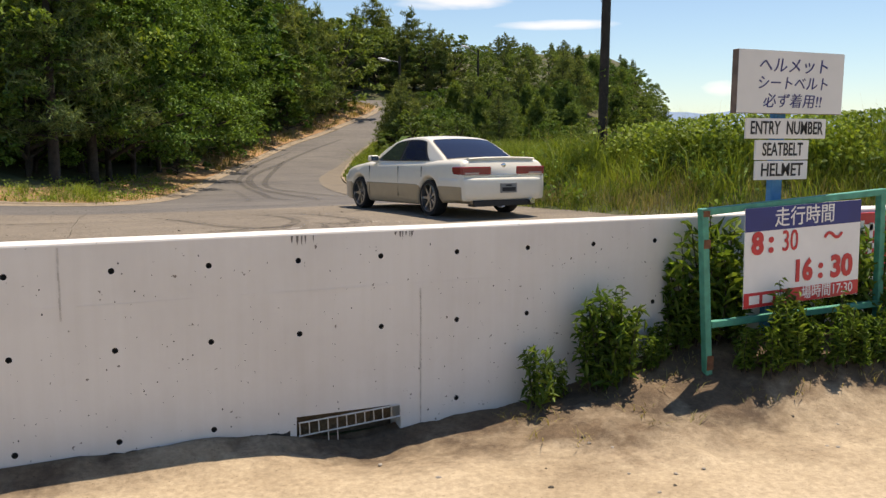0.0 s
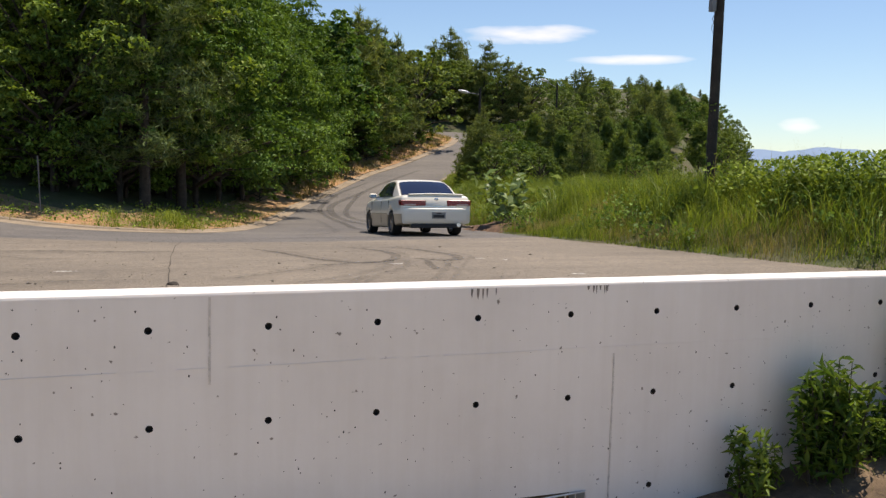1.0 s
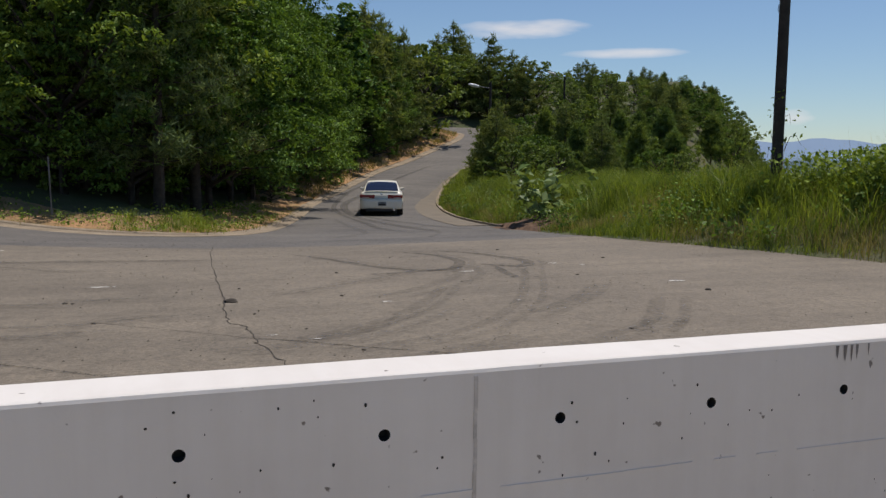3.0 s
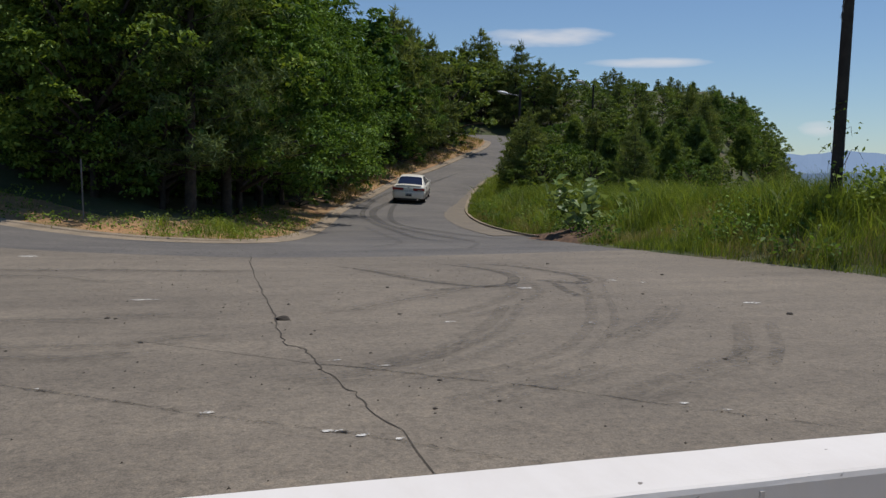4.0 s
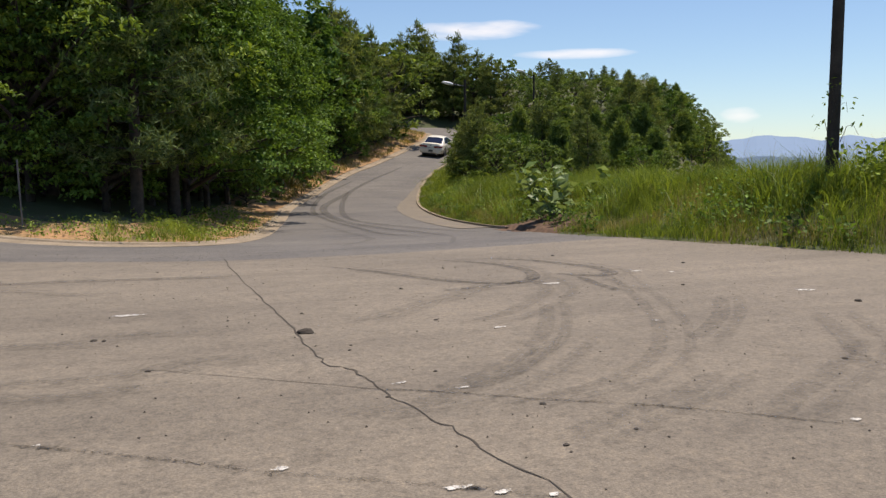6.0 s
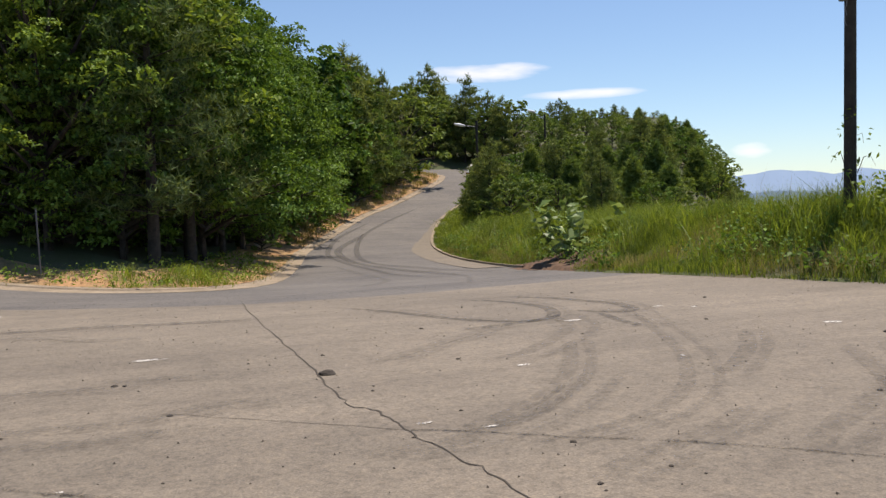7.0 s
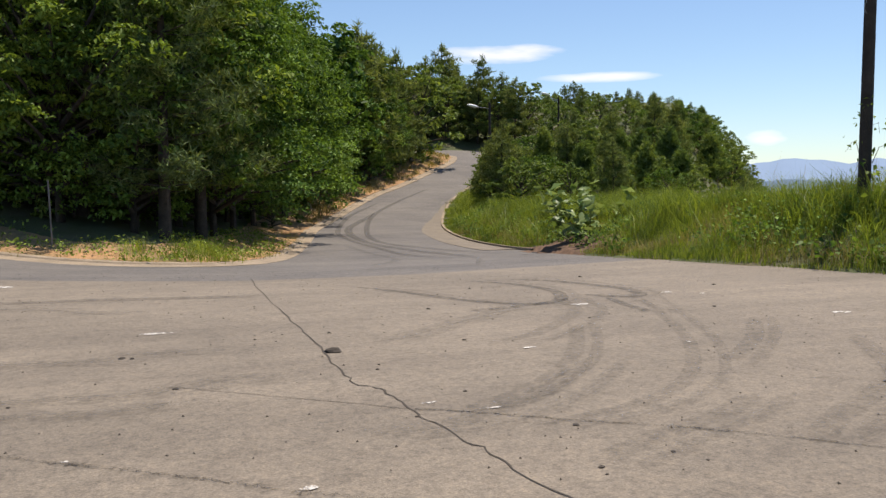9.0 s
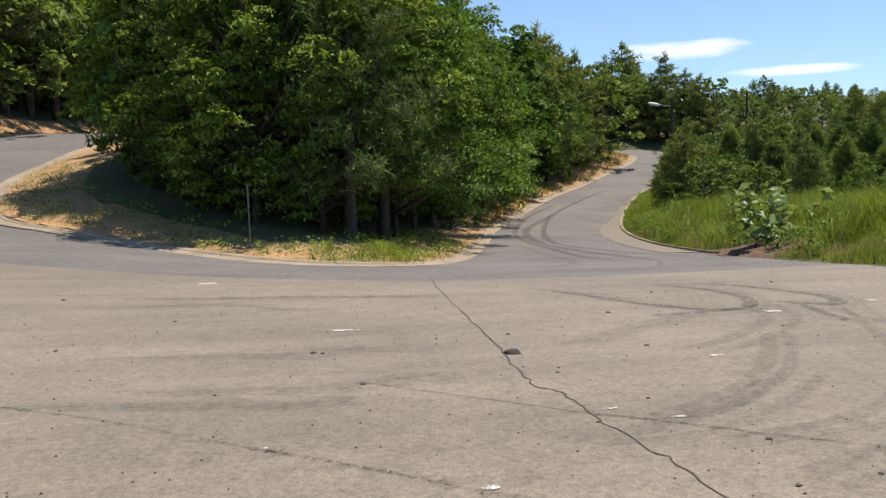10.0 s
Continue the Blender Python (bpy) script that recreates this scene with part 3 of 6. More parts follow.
def broadleaf(seed, height, radius, leaves, size, mat, low=0.12, boughs=30, sprays=13):
    """Boughs that end in clumps, each clump a heap of flat leafy sprays with gaps between."""
    rng = np.random.default_rng(seed)
    paths = [([(0, 0, -0.3), (0.1, 0, height * 0.2), (-0.1, 0.1, height * 0.45), (0.1, 0, height * 0.8)], 0.035 * height * 0.5, 0.03)]
    per = max(5, leaves // (boughs * sprays))
    vs, nn = [], []
    for i in range(boughs):
        u = low + (1 - low) * ((i + 0.5) / boughs) ** 0.85
        a = i * 2.4 + rng.uniform(-0.4, 0.4)
        spread = radius * (0.30 + 0.80 * math.sin(math.pi * min(1, 0.22 + 0.78 * u) ** 1.1)) * rng.uniform(0.66, 1.2)
        c = np.array([math.cos(a) * spread * 0.8, math.sin(a) * spread * 0.8, height * u * rng.uniform(0.93, 1.02)])
        r = radius * rng.uniform(0.20, 0.36)
        z0 = c[2] * 0.7
        paths.append(([(0, 0, z0 * 0.85), tuple(c * [0.5, 0.5, 0] + [0, 0, z0 + 0.1 * height * 0.5]), tuple(c)], 0.03 + 0.006 * height, 0.015))
        out = np.array([math.cos(a), math.sin(a), 0.55])
        for _ in range(sprays):
            d = rng.normal(0, 1, 3) + out * 0.8
            d /= np.linalg.norm(d)
            tip = c + d * r * rng.uniform(0.45, 1.15) * [1.1, 1.1, 0.75]
            rs = r * rng.uniform(0.28, 0.55)
            q = rng.normal(0, 1, (per, 3)) * [0.46, 0.46, 0.13] * rs
            q[:, 2] -= 0.35 * np.hypot(q[:, 0], q[:, 1])
            vs.append(tip + q)
            nn.append(np.tile(d * 0.35 + [0, 0, 0.8], (per, 1)))
    v, f = leaf_cards(np.concatenate(vs), np.concatenate(nn), size, rng)
    return limb_mesh("trunk", paths), fast_mesh("crown", v, f, [mat])


def pine(seed, height, radius, tufts, mat, bare=0.15, blade=0.34):
    """A red pine: whorls of rising boughs with needle tufts."""
    rng = np.random.default_rng(seed)
    lean = rng.uniform(-0.03, 0.03, 2) * height
    axis = lambda u: np.array([lean[0] * u * u, lean[1] * u * u, height * u])
    paths = [([tuple(axis(u) - [0, 0, 0.3 * (u == 0)]) for u in (0, 0.3, 0.6, 0.85, 1.0)], 0.02 * height, 0.015)]
    tips = []
    levels = 13
    for i in range(levels):
        u = bare + (0.97 - bare) * (i + rng.uniform(0, 0.6)) / levels
        reach = radius * (1.0 - 0.82 * ((u - bare) / (1 - bare)) ** 1.25) * rng.uniform(0.75, 1.15)
        for k in range(5 if i < levels - 2 else 3):
            a = k * math.tau / 5 + i * 0.9 + rng.uniform(-0.35, 0.35)
            r = reach * rng.uniform(0.65, 1.1)
            s = axis(min(1, u))
            e = s + [math.cos(a) * r, math.sin(a) * r, r * rng.uniform(0.05, 0.4)]
            mid = (s + e) / 2 + [0, 0, -0.06 * r]
            paths.append(([tuple(s), tuple(mid), tuple(e)], 0.012 + 0.006 * r, 0.008))
            tips.append((s, mid, e, r))
    tips.append((axis(0.9), axis(0.95), axis(1.0), 0.5))
    w = np.array([t[3] for t in tips]) + 0.25
    pick = rng.choice(len(tips), tufts, p=w / w.sum())
    cen = np.empty((tufts, 3))
    for j, p in enumerate(pick):
        s, mid, e, r = tips[p]
        u = rng.uniform(0.30, 1.05)
        pt = (s + (e - s) * u) + [0, 0, -0.06 * r * math.sin(math.pi * min(1, u))]
        cen[j] = pt + rng.normal(0, 0.07 + 0.13 * r * (0.6 if u < 1 else 0.3), 3) * [1, 1, 0.55]
    blades = 7
    n = tufts * blades
    c = np.repeat(cen, blades, 0)
    d = rng.normal(0, 1, (n, 3)) + [0, 0, 0.55]
    d /= np.linalg.norm(d, axis=1, keepdims=True)
    side = np.cross(d, rng.normal(0, 1, (n, 3)))
    side /= np.linalg.norm(side, axis=1, keepdims=True)
    ln = (blade * rng.uniform(0.6, 1.1, n))[:, None]
    wd = ln * 0.085
    v = np.stack([c - side * wd, c + side * wd, c + d * ln], 1).reshape(-1, 3)
    f = np.arange(n * 3).reshape(-1, 3)
    return limb_mesh("trunk", paths, 4), fast_mesh("crown", v, f, [mat])


def conifer_far(seed, height, radius, tufts, mat):
    return pine(seed, height, radius, tufts, mat, 0.08, 0.50)


NEAR_B = [broadleaf(s, 8.0, 2.9, 19000, 0.145, m, 0.14, 40, 14) for s, m in ((1, LEAF), (2, LEAF_B), (3, LEAF))]
NEAR_P = [pine(s, 9.0, 2.8, 2900, NEEDLE, 0.15, 0.25) for s in (4, 5)]
MID_B = [broadleaf(s, 8.0, 2.9, 4200, 0.34, m, 0.3) for s, m in ((13, LEAF), (14, LEAF_B))]
MID_P = [pine(s, 9.0, 2.5, 1100, NEEDLE, 0.25, 0.36) for s in (15, 16)]
SHRUB = [broadleaf(s, 3.0, 1.7, 2800, 0.19, m, 0.05, 18, 9) for s, m in ((6, LEAF), (7, FARLEAF))]
FAR_B = [broadleaf(s, 7.0, 3.0, 3000, 0.34, FARLEAF, 0.12, 26, 9) for s in (8, 9)]
FAR_P = [conifer_far(s, 8.0, 3.1, 1000, HILLPINE) for s in (10, 11)]
FAR_Y = [conifer_far(12, 4.0, 1.5, 800, FARLEAF)]
TALL = {id(k): h for kinds, h in ((NEAR_B, 8.0), (NEAR_P, 9.0), (MID_B, 8.0), (MID_P, 9.0), (SHRUB, 3.0), (FAR_B, 7.0), (FAR_P, 8.0), (FAR_Y, 4.0)) for k in kinds}


def stand(kind, x, y, scale, turn, name, label, category, group, sink=0.15, zscale=1.0):
    z = float(ground_z(np.array([x]), np.array([y]))[0]) - sink
    ob = plant(name, kind[0], kind[1], label, category, group)
    ob.matrix_basis = Matrix.LocRotScale((x, y, z), Euler((0, 0, turn)), (scale, scale, scale * zscale))
    return ob


rng = random.Random(11)
# the crest of the hill as a line: bearing and rise, seen from the gap in the wall
CREST = ((8, 14.0), (20, 8.0), (22.6, 6.2), (26, 6.5), (29.4, 6.9), (34.5, 6.15), (37.7, 5.2), (39.1, 3.9), (40.5, 2.9), (41.6, 1.7), (43, 0.9))


def under_crest(kind, x, y, scale, share=1.0):
    """A tree's scale, held so that the wood keeps the rounded outline of the hill."""
    rho = math.hypot(x + 1.7, y - 5)
    rise = float(np.interp(math.degrees(math.atan2(x + 1.7, y - 5)), *zip(*CREST)))
    room = 1.27 + rho * math.tan(radians(rise)) * share - float(ground_z(np.array([x]), np.array([y]))[0])
    return max(0.16, min(scale, room / TALL[id(kind)]))


def inside_spots(n, xr, yr, gap, test, tries=5000, seed=1):
    r = np.random.default_rng(seed)
    xs, ys = r.uniform(*xr, tries), r.uniform(*yr, tries)
    ok = test(xs, ys)
    out = []
    for x, y in zip(xs[ok], ys[ok]):
        if all((x - a) ** 2 + (y - b) ** 2 > gap * gap for a, b in out):
            out.append((float(x), float(y)))
            if len(out) >= n:
                break
    return out


iso = lambda x, y: -signed(x, y, ISLE)
rimo = lambda x, y: signed(x, y, RIM)
azim = lambda x, y: np.degrees(np.arctan2(x + 1.7, y - 5))
EDGE_PINE = "dark green pine with low boughs at the edge of the wood"
# the wood on the island: front row along the kerb, then the mass behind
for x, y in inside_spots(42, (-12, 24), (24, 76), 2.4, lambda x, y: (iso(x, y) > np.where(x < -4.5, 5.6, np.where(x < 1, 4.6, 3.7))) & (iso(x, y) < 7.2), seed=2):
    if rng.random() < (0.38 if x < 0.5 else 0.15):
        stand(rng.choice(NEAR_P), x, y, rng.uniform(0.9, 1.2), rng.uniform(0, 6), "pine_tree", EDGE_PINE, "tree", "wood on the island")
    else:
        stand(rng.choice(NEAR_B), x, y, rng.uniform(0.8, 1.1), rng.uniform(0, 6), "broadleaf_tree", "leafy green broadleaf tree at the edge of the wood", "tree", "wood on the island")
for x, y in inside_spots(48, (-12, 27), (29, 90), 3.3, lambda x, y: (iso(x, y) > 6.4) & (iso(x, y) < 15), seed=3):
    far = y > 46
    if rng.random() < 0.55:
        stand(rng.choice(FAR_P if far else MID_P), x, y, rng.uniform(1.15, 1.45), rng.uniform(0, 6), "pine_tree", "tall dark pine standing inside the wood", "tree", "wood on the island")
    else:
        stand(rng.choice(FAR_B if far else MID_B), x, y, rng.uniform(1.05, 1.3), rng.uniform(0, 6), "broadleaf_tree", "tall broadleaf tree standing inside the wood", "tree", "wood on the island")
for x, y, s in ((-0.4, 31.9, 1.15), (0.9, 34.6, 1.2), (-5.6, 36.4, 1.2)):
    stand(rng.choice(NEAR_P), x, y, s, rng.uniform(0, 6), "pine_tree", "tall dense dark pine at the front of the wood", "tree", "wood on the island")
for x, y, s in ((-3.3, 33.0, 1.22), (-1.4, 36.8, 1.55), (-5.4, 39.5, 1.4)):
    stand(NEAR_B[1], x, y, s, rng.uniform(0, 6), "broadleaf_tree", "tall yellow-green broadleaf tree behind the front pines", "tree", "wood on the island")
for x, y, s in ((1.6, 37.2, 1.22), (2.8, 41.5, 1.32), (0.6, 41.0, 1.45), (4.4, 46.5, 1.3), (7.0, 53.0, 1.15), (3.2, 50.0, 1.5)):
    stand(rng.choice(NEAR_B), x, y, s, rng.uniform(0, 6), "broadleaf_tree", "tall spreading broadleaf tree leaning out over the road", "tree", "wood on the island")
# tall heads that rise above the wood along the climbing road
for bearing, rise, dist, k in ((8.4, 12.6, 50, NEAR_B[0]), (10.4, 11.2, 56, NEAR_B[2]), (13.0, 10.2, 62, MID_B[0]), (15.1, 10.6, 68, FAR_P[0]), (16.6, 9.4, 72, FAR_P[1]), (18.0, 8.9, 76, FAR_P[0]), (19.2, 8.2, 80, FAR_B[0]), (20.9, 9.5, 108, FAR_P[1]), (19.9, 8.4, 106, FAR_P[0]), (22.0, 7.9, 110, FAR_P[0])):
    x, y = -1.7 + dist * math.sin(radians(bearing)), 5 + dist * math.cos(radians(bearing))
    room = 1.27 + dist * math.tan(radians(rise)) - float(ground_z(np.array([x]), np.array([y]))[0])
    pined = k in FAR_P
    stand(k, x, y, room / TALL[id(k)], bearing * 3, "pine_tree" if pined else "broadleaf_tree", "tall dark pine rising above the wood" if pined else "tall broadleaf tree rising above the wood", "tree", "wood on the island" if dist < 100 else "wood beyond the bend", 0.0)
for x, y in inside_spots(34, (-48, -12), (47, 84), 2.3, lambda x, y: (rimo(x, y) > 1.6) & (rimo(x, y) < 4.5) & (x < -12), seed=17):
    stand(rng.choice(MID_P + FAR_B), x, y, rng.uniform(1.5, 2.1), rng.uniform(0, 6), "forest_tree", "dark tree hanging over the road beyond the hairpin", "tree", "forest beyond the hairpin")
for x, y in inside_spots(20, (-42, -12), (56, 92), 3.4, lambda x, y: (rimo(x, y) > 2.2) & (rimo(x, y) < 13), seed=12):
    stand(rng.choice(FAR_P + FAR_B), x, y, rng.uniform(1.1, 1.6), rng.uniform(0, 6), "forest_tree", "tall dark tree in the forest beyond the hairpin", "tree", "forest beyond the hairpin")
# shrubs at the foot of the wood, where the boughs reach the road
for x, y in inside_spots(15, (5, 26), (40, 86), 3.0, lambda x, y: (iso(x, y) > 1.8) & (iso(x, y) < 2.8), seed=4):
    stand(rng.choice(SHRUB), x, y, rng.uniform(0.6, 1.0), rng.uniform(0, 6), "shrub", "leafy green shrub under the edge of the wood", "shrub", "shrubs along the wood")
for x, y in inside_spots(34, (-12, 8), (28, 52), 1.7, lambda x, y: (iso(x, y) > 5.4) & (iso(x, y) < 8.5), seed=8):
    stand(rng.choice(SHRUB), x, y, rng.uniform(0.7, 1.1), rng.uniform(0, 6), "shrub", "dark undergrowth shrub between the trunks", "shrub", "undergrowth in the wood")
# hillside to the right of the road: scrub in front, trees rising behind
for x, y in inside_spots(60, (14, 60), (40, 80), 2.6, lambda x, y: (rimo(x, y) > 2.2) & (azim(x, y) < 42) & (rimo(x, y) < 16) & (y > 43 + 0.12 * rimo(x, y)), seed=5):
    r = rng.random()
    k, nm, lb = (SHRUB, "shrub", "bushy green shrub on the hillside by the road") if r < 0.5 else (FAR_Y, "young_pine", "young yellow-green pine among hillside scrub") if r < 0.8 else (FAR_P, "pine_tree", "small dark pine among hillside scrub")
    k = rng.choice(k)
    stand(k, x, y, under_crest(k, x, y, rng.uniform(0.55, 1.0) if nm != "pine_tree" else rng.uniform(0.35, 0.6)), rng.uniform(0, 6), nm, lb, "shrub" if nm == "shrub" else "tree", "scrub on the hillside")
for x, y in inside_spots(100, (22, 95), (60, 140), 2.9, lambda x, y: (rimo(x, y) > 7.0) & (azim(x, y) < 41.0), seed=6):
    r = rng.random()
    k, nm, lb = (FAR_P, "pine_tree", "dark pine on the far hillside") if r < 0.5 else (FAR_B, "broadleaf_tree", "rounded green tree on the far hillside")
    k = rng.choice(k)
    stand(k, x, y, under_crest(k, x, y, rng.uniform(0.5, 0.8), rng.uniform(0.88, 1.03) if nm == "pine_tree" else 0.92), rng.uniform(0, 6), nm, lb, "tree", "trees on the hillside")
for x, y in inside_spots(46, (24, 85), (38, 105), 2.2, lambda x, y: (rimo(x, y) > 7) & (azim(x, y) > 34.0) & (azim(x, y) < 42.0), seed=15):
    k = rng.choice(SHRUB + FAR_Y)
    stand(k, x, y, under_crest(k, x, y, rng.uniform(0.7, 1.2)), rng.uniform(0, 6), "shrub", "rounded shrub on the brow of the hill", "shrub", "scrub on the hillside")
# wood beyond the upper bend and beyond the hairpin
for x, y in inside_spots(36, (-45, 48), (55, 122), 3.6, lambda x, y: (rimo(x, y) > 3.8) & (rimo(x, y) < 12) & (x < 44) & ((y > 98) | (x < -14)), seed=7):
    r = rng.random()
    k, nm, lb = (FAR_P, "pine_tree", "dark pine in the wood beyond the bend") if r < 0.6 else (FAR_B, "broadleaf_tree", "broadleaf tree in the wood beyond the bend")
    stand(rng.choice(k), x, y, rng.uniform(0.9, 1.25), rng.uniform(0, 6), nm, lb, "tree", "wood beyond the bend")
for x, y in inside_spots(22, (12, 52), (94, 112), 2.4, lambda x, y: (rimo(x, y) > 2.4) & (rimo(x, y) < 7), seed=14):
    stand(rng.choice(FAR_B + FAR_P), x, y, rng.uniform(0.8, 1.1), rng.uniform(0, 6), "forest_tree", "dark tree in the thick wood behind the upper bend", "tree", "wood beyond the bend")
# single trees that stand out
stand(FAR_P[0], 19.3, 50.6, 0.62, 0.4, "pine_tree", "small dark pine standing alone beside the road", "tree", "scrub on the hillside")


# ---- grass and weeds ----
def blades(name, x, y, z, height, width, mat, seed, lean=0.45, parent=None):
    """Bent grass blades: a narrow strip and a tip."""
    r = np.random.default_rng(seed)
    n = len(x)
    a = r.uniform(0, math.tau, n)
    face = a + math.pi / 2 + r.normal(0, 0.4, n)
    h = height * r.uniform(0.55, 1.15, n)
    w = width * r.uniform(0.6, 1.3, n)
    l0 = lean * h * r.uniform(0.2, 1.3, n)
    base = np.stack([x, y, z - 0.03], 1)
    out = np.stack([np.cos(a), np.sin(a), np.zeros(n)], 1)
    side = np.stack([np.cos(face), np.sin(face), np.zeros(n)], 1) * w[:, None]
    up = np.array([0, 0, 1.0])
    mid = base + out * (l0 * 0.3)[:, None] + up * (h * 0.62)[:, None]
    tip = base + out * l0[:, None] + up * (h * np.where(r.random(n) < 0.4, 0.82, 1.02))[:, None]
    v = np.stack([base - side, base + side, mid + side * 0.85, mid - side * 0.85, tip], 1).reshape(-1, 3)
    k = np.arange(n) * 5
    f = np.concatenate([np.stack(q, 1) for q in ((k, k + 1, k + 2), (k, k + 2, k + 3), (k + 3, k + 2, k + 4))])
    ob = new(name, fast_mesh(name, v, f, [mat]))
    ob.parent = parent
    return ob


def scatter(n, xr, yr, test, seed, tuft=0.0):
    r = np.random.default_rng(seed)
    x, y = r.uniform(*xr, n * 6), r.uniform(*yr, n * 6)
    ok = test(x, y)
    x, y = x[ok][:n], y[ok][:n]
    if tuft:
        k = 9
        x, y = np.repeat(x, k) + r.normal(0, tuft, len(x) * k), np.repeat(y, k) + r.normal(0, tuft, len(y) * k)
    return x, y


near_cam = lambda x, y: (azim(x, y) < 75) & (np.hypot(x + 1.7, y - 5) < 66) & (((x - 10.9) / 1.35) ** 2 + ((y - 28.2) / 3.2) ** 2 > 1)
x, y = scatter(12500, (7, 28), (6, 68), lambda x, y: (rimo(x, y) > 0.05) & (rimo(x, y) < 3.2) & near_cam(x, y) & (x > 7), 21, 0.13)
d = rimo(x, y)
keep = d > -0.06
x, y, d = x[keep], y[keep], d[keep]
tagged(blades("bank_grass", x, y, ground_z(x, y), np.clip(0.14 + 0.15 * np.clip(d, 0, 3) + 0.28 * rumple(x, y, 0.8, 2), 0.06, 2), 0.0052, GRASS, 22, 0.7), "bright green unmown grass on the roadside bank", "grass", kind="stuff")
x, y = scatter(8000, (9, 34), (6, 64), lambda x, y: (rimo(x, y) > 2.2) & (rimo(x, y) < 9) & near_cam(x, y) & (np.hypot(x + 1.7, y - 5) < 48), 23, 0.16)
tagged(blades("tall_grass", x, y, ground_z(x, y), np.clip(0.72 + 0.75 * rumple(x, y, 0.6, 3), 0.25, 2), 0.0062, GRASS, 24, 0.65), "tall lush reed grass along the top of the bank", "grass", kind="stuff")
x, y = scatter(2300, (7, 20), (6, 45), lambda x, y: (rimo(x, y) > 0.15) & (rimo(x, y) < 6) & near_cam(x, y) & (np.sin(x * 1.7 + y) + np.cos(y * 1.1 - 2 * x) > -0.2), 25, 0.13)
tagged(blades("dry_stalks", x, y, ground_z(x, y), 0.42, 0.005, STRAW, 26, 0.6), "dry straw-coloured stalks among the grass", "grass", kind="stuff")
x, y = scatter(260, (10, 22), (7, 24), lambda x, y: (rimo(x, y) > 2.5) & (rimo(x, y) < 7), 27)
tagged(blades("seed_stalks", x, y, ground_z(x, y), 1.3, 0.004, STRAW, 28, 0.25), "thin seeding stalks standing above the grass", "grass", kind="stuff")
x, y = scatter(520, (7.5, 30), (6, 60), lambda x, y: (rimo(x, y) > 0.5) & (rimo(x, y) < 7) & near_cam(x, y), 61)
x, y = np.repeat(x, 34), np.repeat(y, 34)
r = np.random.default_rng(62)
x, y = x + r.normal(0, 0.13, len(x)), y + r.normal(0, 0.13, len(y))
tagged(blades("reed_tussocks", x, y, ground_z(x, y), np.repeat(r.uniform(0.45, 1.05, len(x) // 34), 34), 0.008, GRASS, 63, 1.1), "arching tussocks of coarse grass on the bank", "grass", kind="stuff")
# island verge: scattered weeds on orange soil
x, y = scatter(330, (-13, 6), (22, 46), lambda x, y: (iso(x, y) > 0.35) & (iso(x, y) < 3.2) & (np.sin(x * 1.9) + np.cos(y * 1.6 + x) > 0.1), 29, 0.16)
tagged(blades("verge_weeds", x, y, ground_z(x, y), 0.24, 0.006, GRASS, 30, 0.9), "sparse weeds on the sunny verge of the island", "grass", kind="stuff")
x, y = scatter(500, (-13, 6), (22, 46), lambda x, y: (iso(x, y) > 0.15) & (iso(x, y) < 2.4), 31, 0.10)
tagged(blades("verge_straw", x, y, ground_z(x, y), 0.18, 0.006, STRAW, 32, 0.9), "dry yellow grass on the verge", "grass", kind="stuff")
x, y = scatter(230, (-1.4, 3.2), (25, 30), lambda x, y: (iso(x, y) > 0.3) & (iso(x, y) < 2.4) & (np.sin(x * 2.7) + np.cos(y * 2.1) > -0.3), 33, 0.16)
tagged(blades("verge_grass", x, y, ground_z(x, y), np.clip(0.34 + 0.4 * rumple(x, y, 1.4, 6), 0.1, 1), 0.006, GRASS, 34, 0.9), "green grass clump at the tip of the island", "grass", kind="stuff")
x, y = scatter(800, (8, 31), (46, 90), lambda x, y: (iso(x, y) > 0.5) & (iso(x, y) < 3.0), 35, 0.15)
tagged(blades("roadside_grass", x, y, ground_z(x, y), 0.4, 0.02, STRAW, 36, 0.6), "sunburnt grass below the wood along the road", "grass", kind="stuff")


def creeper(name, x, y, lift, size, mat, seed, per=1):
    r = np.random.default_rng(seed)
    z = ground_z(x, y) + lift * r.uniform(0.15, 1.0, len(x))
    c = np.stack([x, y, z], 1)
    v, f = leaf_cards(c, np.tile([0, -0.25, 0.9], (len(x), 1)), size, r, slim=0.85)
    return new(name, fast_mesh(name, v, f, [mat]))


x, y = scatter(1900, (9.5, 20), (6, 17), lambda x, y: (rimo(x, y) > 2.0) & (rimo(x, y) < 7) & (np.sin(x * 1.1) + np.cos(y * 1.4) > -0.4), 37, 0.22)
tagged(creeper("creeper_mass", x, y, 1.0, 0.10, LEAF_B, 38), "climbing vine leaves heaped over the tall grass", "vine", kind="stuff")
x, y = scatter(1500, (8.5, 24), (8, 50), lambda x, y: (rimo(x, y) > 0.6) & (rimo(x, y) < 6) & (np.sin(x * 1.3 + 0.7 * y) + np.cos(y * 0.9 - x) > 0.2), 39, 0.17)
tagged(creeper("bank_herbs", x, y, 0.55, 0.075, LEAF, 40), "broad-leaved herbs among the bank grass", "weeds", kind="stuff")
x, y = scatter(1000, (8.0, 24), (8, 46), lambda x, y: (rimo(x, y) > 0.25) & (rimo(x, y) < 5) & (np.sin(x * 2.1 - 0.8 * y) + np.cos(y * 1.7 + x) > 0.75), 45, 0.15)
tagged(creeper("bank_weeds", x, y, 0.42, 0.10, WEED, 46), "patches of dark broad-leaved weeds on the bank", "weeds", kind="stuff")
